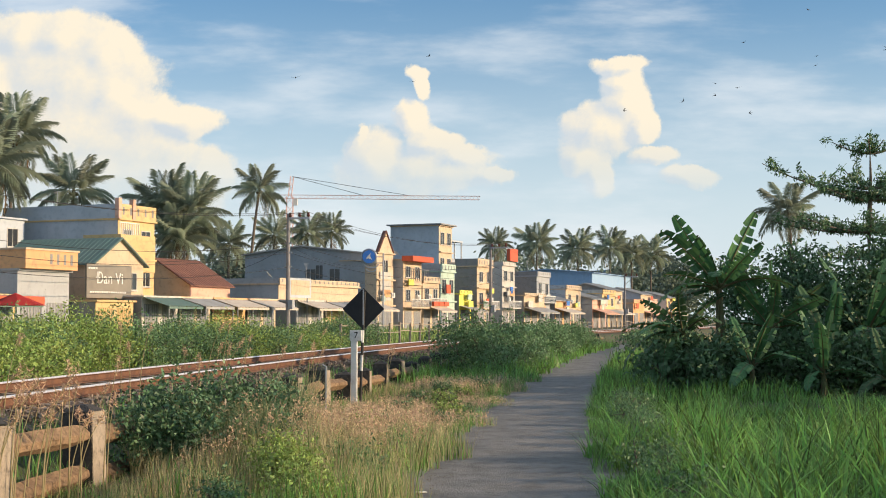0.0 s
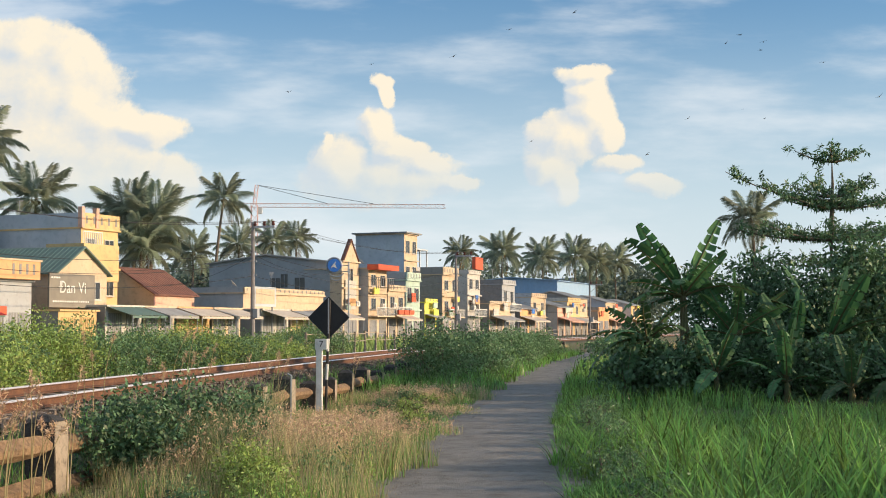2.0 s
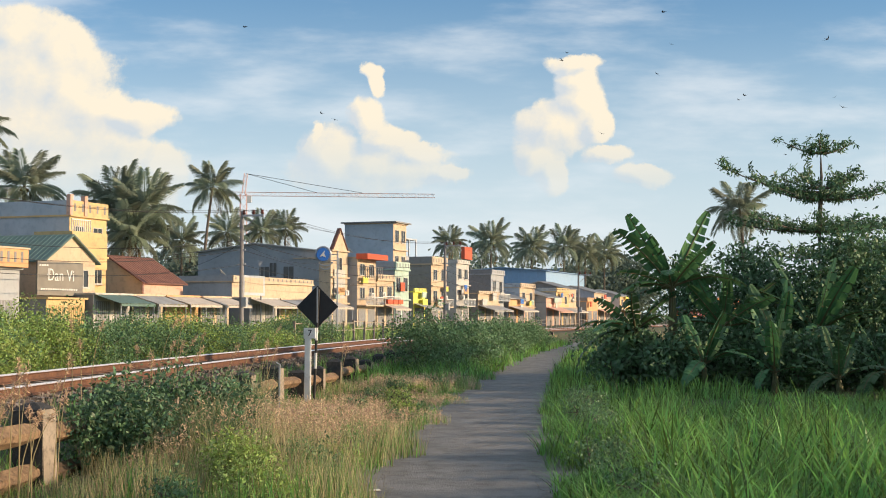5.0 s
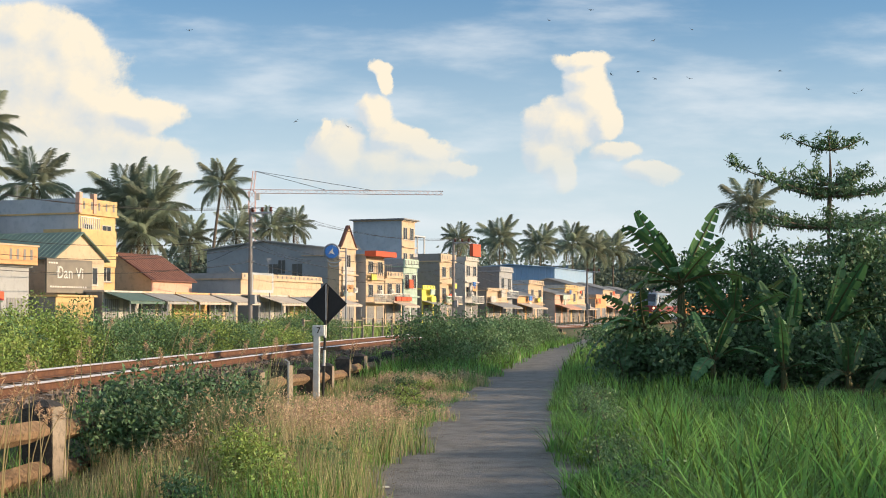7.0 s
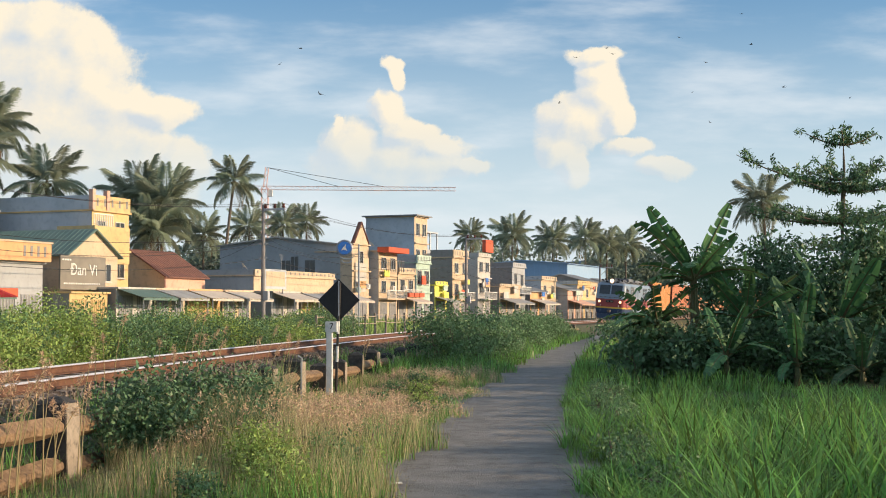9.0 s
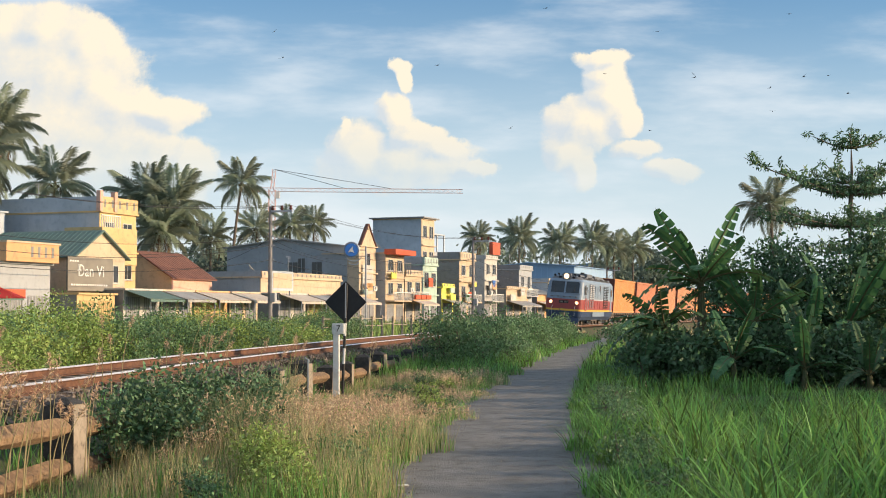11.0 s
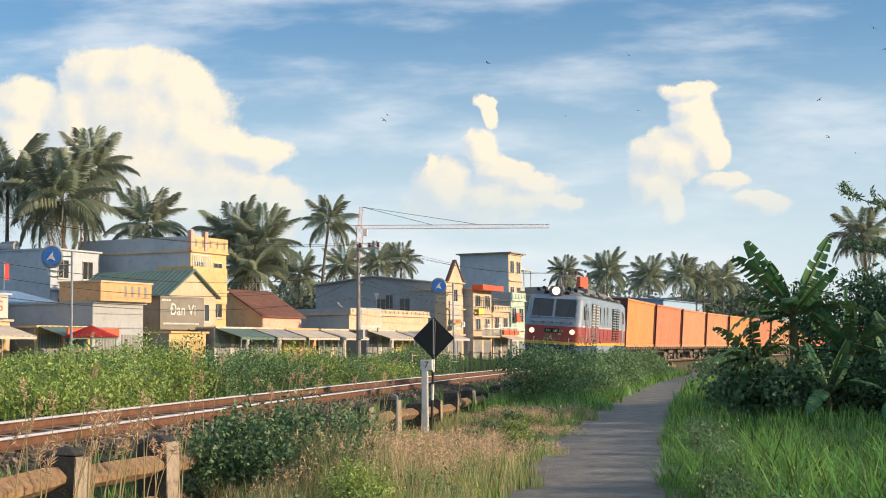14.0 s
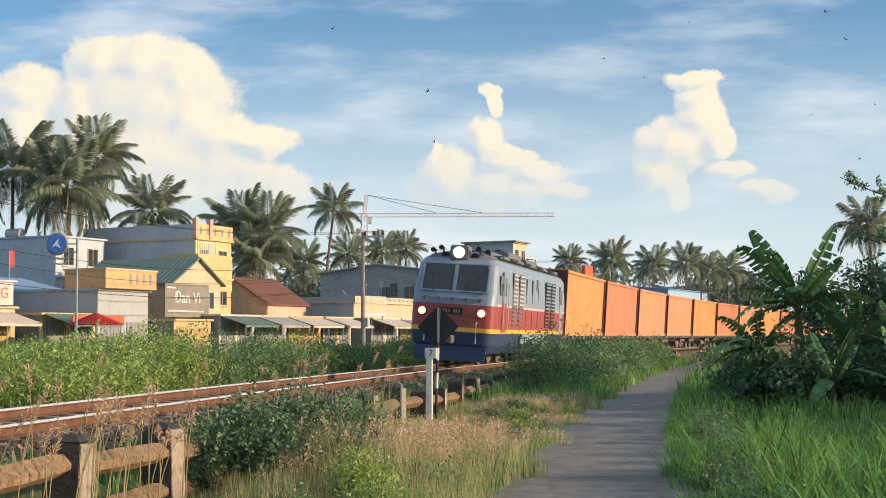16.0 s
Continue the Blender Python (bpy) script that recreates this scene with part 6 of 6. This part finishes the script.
for i in range(14):
    y = 38.0 + 2.6 * i
    x = float(path_x(y)) - 2.1 + _r.uniform(-0.5, 0.3)
    h = 1.25 + 0.45 * _r.random() + (0.35 if i < 3 else 0)
    make_shrub("path_shrub", "wild green shrub along the path", [(x, y, h * 0.5, 0.95, 1.1, h * 0.52), (x - 0.6, y + 0.5, h * 0.45, 0.9, 1.0, h * 0.5), (x + 0.5, y - 0.6, h * 0.3, 0.7, 0.8, h * 0.32)], 700, 0.09, M_LEAF, group="path shrubs")
for i in range(5):
    y = 62 + 4 * i
    x = float(path_x(y)) + 1.6
    make_shrub("path_shrub", "wild green shrub along the path", [(x, y, 0.6, 1.2, 1.2, 0.7), (x + 1.4, y + 0.4, 0.7, 1.2, 1.2, 0.8)], 260, 0.15, M_LEAF, group="path shrubs")
# low leafy weeds along the path's edge
for i in range(30):
    y = 10.5 + 26 * (i / 30) ** 1.2 + _r.uniform(-0.3, 0.3)
    x = float(path_x(y)) - 1.15 - _r.random() ** 1.5 * 1.3
    q = (0.16 + 0.16 * _r.random()) * (0.55 if y > 15 else 1.0)
    make_shrub("verge_weed", "small leafy green weed in the verge grass", [(x, y, q, q * 1.2, q * 1.3, q * 1.15), (x - 0.2, y + 0.15, q * 1.2, q, q, q)], 3000, 0.042, M_LEAF_YELLOW if i % 3 == 0 else M_LEAF, group="verge weeds")
for i in range(16):
    y = 11 + 16 * (i / 16) ** 1.2
    x = float(path_x(y)) + 1.25 + _r.random() * 0.5
    q = 0.15 + 0.12 * _r.random()
    make_shrub("verge_weed", "small leafy green weed in the verge grass", [(x, y, q, q * 1.3, q * 1.3, q)], 2500, 0.04, M_LEAF, group="verge weeds")
# scrub across the track
for i in range(92):
    y = 17.5 + 52 * (i / 92) ** 1.25 + _r.uniform(-1.5, 1.5)
    x = float(track_x(y)) - 4.2 - _r.uniform(0, 1) ** 1.5 * (5 + 0.28 * y)
    h = 1.1 + 0.85 * _r.random()
    yellow = _r.random() < (0.75 if y < 34 else 0.4) or x < -10
    make_shrub("lineside_scrub", ("yellow-green" if yellow else "green") + " weedy scrub across the track", [(x, y, 0.25 + h * 0.42, 1.2, 1.1, h * 0.5), (x + 0.9, y + 0.5, 0.2 + h * 0.36, 1.0, 0.9, h * 0.42), (x - 0.9, y - 0.3, 0.2 + h * 0.36, 1.0, 0.9, h * 0.42)],
               620, 0.085, M_LEAF_YELLOW if yellow else M_LEAF, group="lineside scrub")


# ---- grasses ----
def grass(name, label, n, xs, ys, hs, width, lean, material, power=1.0, where=None, wind=(0.0, 0.0), steps=3, cut=None):
    y = ys[0] + (ys[1] - ys[0]) * RNG.random(n) ** power
    t = RNG.random(n)
    x = xs(y, t)
    if where is not None:
        keep = where(x, y)
        x, y = x[keep], y[keep]
    base = np.stack([x, y, ground_z(x, y) - 0.02], 1)
    clump = 0.82 + 1.0 * np.array([noise.noise(Vector((a * 0.9, b * 0.9, 3.0))) for a, b in zip(x, y)])
    h = RNG.uniform(hs[0], hs[1], len(x)) * np.clip(clump, 0.3, 1.6)
    if cut is not None:
        h = h * cut(x, y)
    ob = part(name, blades(name, base, h, width, lean, material, steps, wind), material)
    return tagged(ob, label, "grass", kind="stuff")


def right_bank(y, t):
    return path_x(y) + 1.05 + 0.16 * np.sin(y * 1.9) + 0.12 * np.sin(y * 4.7) + t ** 1.2 * (2.0 + 0.35 * y)


def low_by_fence(x, y):
    """Verge grass stays short at the fence's foot and grows towards the path."""
    near = np.where(y < 14.4, 0.25 + 0.75 * np.clip((x - fence_x(y) - 0.5) / 1.2, 0, 1), 1.0)
    lower = np.maximum(1.62 - 0.0696 * y, np.where(y > 28, 0.26, 0.15)) / 0.62
    return np.where(y > 15.5, np.clip(lower, 0.2, 1.0), near)


def left_verge(y, t):
    a, b = fence_x(y) + 0.1, path_x(y) - 0.88 + 0.26 * np.sin(y * 1.3) + 0.16 * np.sin(y * 5.3 + 1)
    return a + t * (b - a)


def low_far(x, y):
    """The bank's grass is shorter under the trees."""
    return np.interp(y, [6, 15, 19, 27], [1.0, 0.92, 0.6, 0.5])


grass("tall_grass", "tall fresh green grass beside the path", 46000, right_bank, (6.0, 27.0), (0.34, 0.70), 0.017, 0.95, M_BLADE, 1.3, steps=4, cut=low_far)
grass("reed_grass", "taller bright reed-like grass blades", 6500, lambda y, t: path_x(y) + 1.7 + t * (1.5 + 0.36 * y), (8.0, 22.0), (0.55, 0.98), 0.030, 0.8, M_BLADE, 1.2, steps=4, cut=low_far)
grass("bank_grass", "low green grass under the bananas", 14000, lambda y, t: path_x(y) + 0.95 + t * 4.5, (26.0, 62.0), (0.3, 0.6), 0.03, 0.6, M_BLADE)
grass("verge_grass", "mixed green grass between fence and path", 26000, left_verge, (9.5, 36.0), (0.2, 0.62), 0.009, 0.4, M_BLADE, 1.2, cut=low_by_fence)
grass("dry_verge_grass", "dry straw-coloured grass between fence and path", 38000, left_verge, (10.5, 36.0), (0.28, 0.72), 0.006, 0.35, M_DRY, 1.2, cut=low_by_fence)
grass("verge_far_grass", "grass along the path further on", 12000, left_verge, (32.0, 80.0), (0.3, 0.7), 0.03, 0.6, M_BLADE)
grass("path_edge_grass", "short grass creeping over the path's edge", 16000, lambda y, t: path_x(y) + np.where(t < 0.5, -1.35 + t * 1.0, 0.85 + (t - 0.5) * 0.9), (7.0, 50.0), (0.06, 0.30), 0.010, 0.9, M_BLADE, 1.3)
grass("track_weeds", "weeds on the railway bank", 16000, lambda y, t: track_x(y) + np.where(t < 0.5, -3.2 + 2.6 * t, 1.6 + 2.4 * (t - 0.5)), (7.0, 70.0), (0.15, 0.5), 0.012, 0.6, M_BLADE, 1.2)
grass("scrub_grass", "long grass in the scrub across the track", 3600, lambda y, t: track_x(y) - 3.4 - t * (4 + 0.3 * y), (16.0, 60.0), (0.8, 1.75), 0.012, 0.35, M_BLADE, 1.2)
grass("field_grass", "rough grass up to the street", 22000, lambda y, t: track_x(y) - 5 - t * (20 + 0.2 * y), (40.0, 130.0), (0.5, 1.0), 0.06, 0.5, M_LEAF_YELLOW)
grass("right_field_grass", "rough sunlit grass beyond the bananas", 12000, lambda y, t: path_x(y) + 1.5 + t * 25, (50.0, 110.0), (0.4, 0.8), 0.06, 0.5, M_DRY)


def tall_weeds(y, t):
    return fence_x(y) + 0.25 + t * 1.35


grass("tall_weeds", "tall dense green weeds in front of the fence", 6000, tall_weeds, (14.1, 16.6), (0.45, 0.95), 0.011, 0.5, M_LEAF)
grass("dry_weeds", "brown and straw weeds in front of the fence", 8000, tall_weeds, (14.0, 17.0), (0.4, 0.9), 0.007, 0.5, M_DRY)


def seed_heads():
    """Feathery heads: short bristles along the upper stalks."""
    n = 3300
    y = 13.5 + 20 * RNG.random(n) ** 1.1
    x = left_verge(y, 0.25 + 0.7 * RNG.random(n))
    h = RNG.uniform(0.42, 0.78, n) * low_by_fence(x, y)
    tuft = np.array([noise.noise(Vector((a * 1.3, b * 0.8, 9.0))) for a, b in zip(x, y)]) > -0.05
    x, y, h = x[tuft], y[tuft], h[tuft]
    top = np.stack([x, y, ground_z(x, y) + h], 1)
    c = np.repeat(top, 16, 0)
    s = RNG.random(len(c))
    c[:, 2] -= s * 0.17
    c[:, 0] += (0.05 * (1 - s))
    c += RNG.normal(size=c.shape) * 0.018
    ob = part("seed_heads", leaves("seed_heads", c, 0.040, M_SEED, -0.3, 0.28), M_SEED)
    tagged(ob, "pinkish feathery grass seed heads above the verge", "grass", kind="stuff")
    stalk = np.stack([x, y, ground_z(x, y)], 1)
    ob = part("seed_stalks", blades("seed_stalks", stalk, h, 0.005, 0.05, M_DRY, 2), M_DRY)
    tagged(ob, "thin dry stalks of the seeding grass", "grass", kind="stuff")


seed_heads()


def make_reeds():
    """Long single stalks with drooping plumes by the fence."""
    r = random.Random(5)
    for i in range(66):
        if i < 40:
            y = r.uniform(9.2, 12.5)
            x = float(fence_x(y)) + r.uniform(-0.5, 0.7)
        else:
            y = r.uniform(14, 27)
            x = float(fence_x(y)) + r.uniform(-1.6, 1.0)
        zg = float(ground_z(x, y))
        h = r.uniform(0.9, 1.45)
        lx = r.uniform(-0.05, 0.28)
        st = thing("reed_stalk", pose(x, y, zg), "long dry grass stalk with a drooping plume", "grass stalk", "reed stalks")
        bm = bmesh.new()
        pts = [(lx * (k / 6) ** 2.2 * h, 0, h * (k / 6) - 0.10 * h * (k / 6) ** 4) for k in range(7)]
        tube(bm, pts, [0.007 * (1 - k / 9) for k in range(7)], 4)
        part("stalk", bm, M_DRY, st)
        c = np.array([Vector(pts[5]).lerp(Vector(pts[6]), t) for t in np.linspace(0, 1, 60)])
        part("plume", leaves("plume", c + RNG.normal(size=c.shape) * 0.008, 0.05, M_SEED, -0.6, 0.15), M_SEED, st)


make_reeds()


def path_grit():
    """Grit, dead leaves and small stones gathered along the path's edges."""
    n = 9000
    y = 8 + 40 * RNG.random(n) ** 1.5
    t = RNG.random(n)
    x = path_x(y) + np.where(t < 0.62, -1.15 + 0.6 * RNG.random(n) ** 2, np.where(t < 0.95, 1.1 - 0.4 * RNG.random(n) ** 2, RNG.uniform(-1, 1, n)))
    c = np.stack([x, y, np.full(n, 0.038)], 1)
    sz = RNG.uniform(0.003, 0.011, n)[:, None]
    a = RNG.uniform(0, math.tau, n)
    e = np.stack([np.cos(a), np.sin(a), np.zeros(n)], 1) * sz
    g = np.stack([-np.sin(a), np.cos(a), np.zeros(n)], 1) * sz * 0.7
    up = np.array([0, 0, 1.0]) * sz * 0.6
    ob = part("path_grit", quads("path_grit", np.stack([c - e, c - g + up, c + e, c + g + up], 1), M_GRIT), M_GRIT)
    tagged(ob, "grit and dead leaves along the path's edge", "grit", kind="stuff")


path_grit()
litter = thing("litter_scrap", pose(-0.2, 12.4, 0.04, 0, 0, 20), "small white scrap of paper on the path's edge", "litter")
bm = bmesh.new()
box(bm, (-0.05, -0.03, 0), (0.05, 0.03, 0.012))
part("scrap", bm, M_WHITEPAINT, litter, bevel=0.004)

# ---- birds ----
M_BIRD = surface("dark_plumage", (0.02, 0.02, 0.022), (0.03, 0.03, 0.032), 8, 0.6, bump=0)


def make_bird():
    b = thing("swift", pose(0, 0, 0), "small dark swift with curved wings in flight", "bird", "flock of swifts")
    bm = bmesh.new()
    tube(bm, [(0, -0.10, 0), (0, -0.04, 0), (0, 0.05, 0), (0, 0.10, 0.005)], [0.006, 0.026, 0.024, 0.006], 8)
    part("body", bm, M_BIRD, b, smooth=True)
    for side in (-1, 1):
        bm = bmesh.new()
        vs = []
        for s, ch, back in ((0, 0.06, 0), (0.35, 0.06, 0.01), (0.7, 0.04, -0.03), (1.0, 0.008, -0.11)):
            vs.append((bm.verts.new((side * 0.22 * s, back + ch / 2 + 0.02, 0.05 * s)), bm.verts.new((side * 0.22 * s, back - ch / 2 + 0.02, 0.05 * s))))
        for a, c in zip(vs, vs[1:]):
            bm.faces.new((a[0], c[0], c[1], a[1]))
        bmesh.ops.solidify(bm, geom=bm.faces[:], thickness=0.008)
        part("wing", bm, M_BIRD, b)
    bm = bmesh.new()
    prism(bm, [(-0.012, 0.0), (0.012, 0.0), (0.012, 0.006), (-0.012, 0.006)], -0.17, -0.09)
    part("tail", bm, M_BIRD, b)
    return b


BIRDS = []
_b = make_bird()
_rb = random.Random(31)
for i in range(17):
    ob = _b if i == 0 else copy_thing(_b, pose(0, 0, 0))
    dist = _rb.uniform(62, 95)
    u0 = _rb.choice((-0.1, 0.05, 0.12, 0.16, 0.2, 0.24, 0.28)) + _rb.uniform(-0.05, 0.05)
    v0 = _rb.uniform(0.15, 0.23)
    BIRDS.append((ob, dist, u0, v0, _rb.uniform(0.03, 0.10), _rb.uniform(0.012, 0.03), _rb.uniform(0, 6.28), _rb.uniform(0.3, 0.6) * _rb.choice((-1, 1)), _rb.uniform(0.5, 0.9)))


def bird_path(dist, u0, v0, ru, rv, ph, w, w2):
    rows = []
    prev = None

    def place(t):
        return Vector(((u0 + ru * math.cos(ph + w * t)) * dist, dist + 8 * math.sin(ph + w * t), 1.6 + (v0 + rv * math.sin(ph * 2 + w2 * t)) * dist))
    for k in range(33):
        t = k * 0.5
        d = place(t + 0.05) - place(t - 0.05)
        yaw = math.degrees(math.atan2(-d.x, d.y))
        p = place(t)
        rows.append((t, pose(p.x, p.y, p.z, 0, 35 * math.sin(ph + 3 * t), yaw)))
    return rows


def motions():
    for ob, off, length, a, b in TRAIN:
        walk(ob, [(t, on_track(FRONT_S + 10.7 * (16.0 - t) + 0.22 * (16.0 - t) ** 2 + off, length, a, b)) for t in range(17)])
    for ob, *way in BIRDS:
        walk(ob, bird_path(*way))


motions()
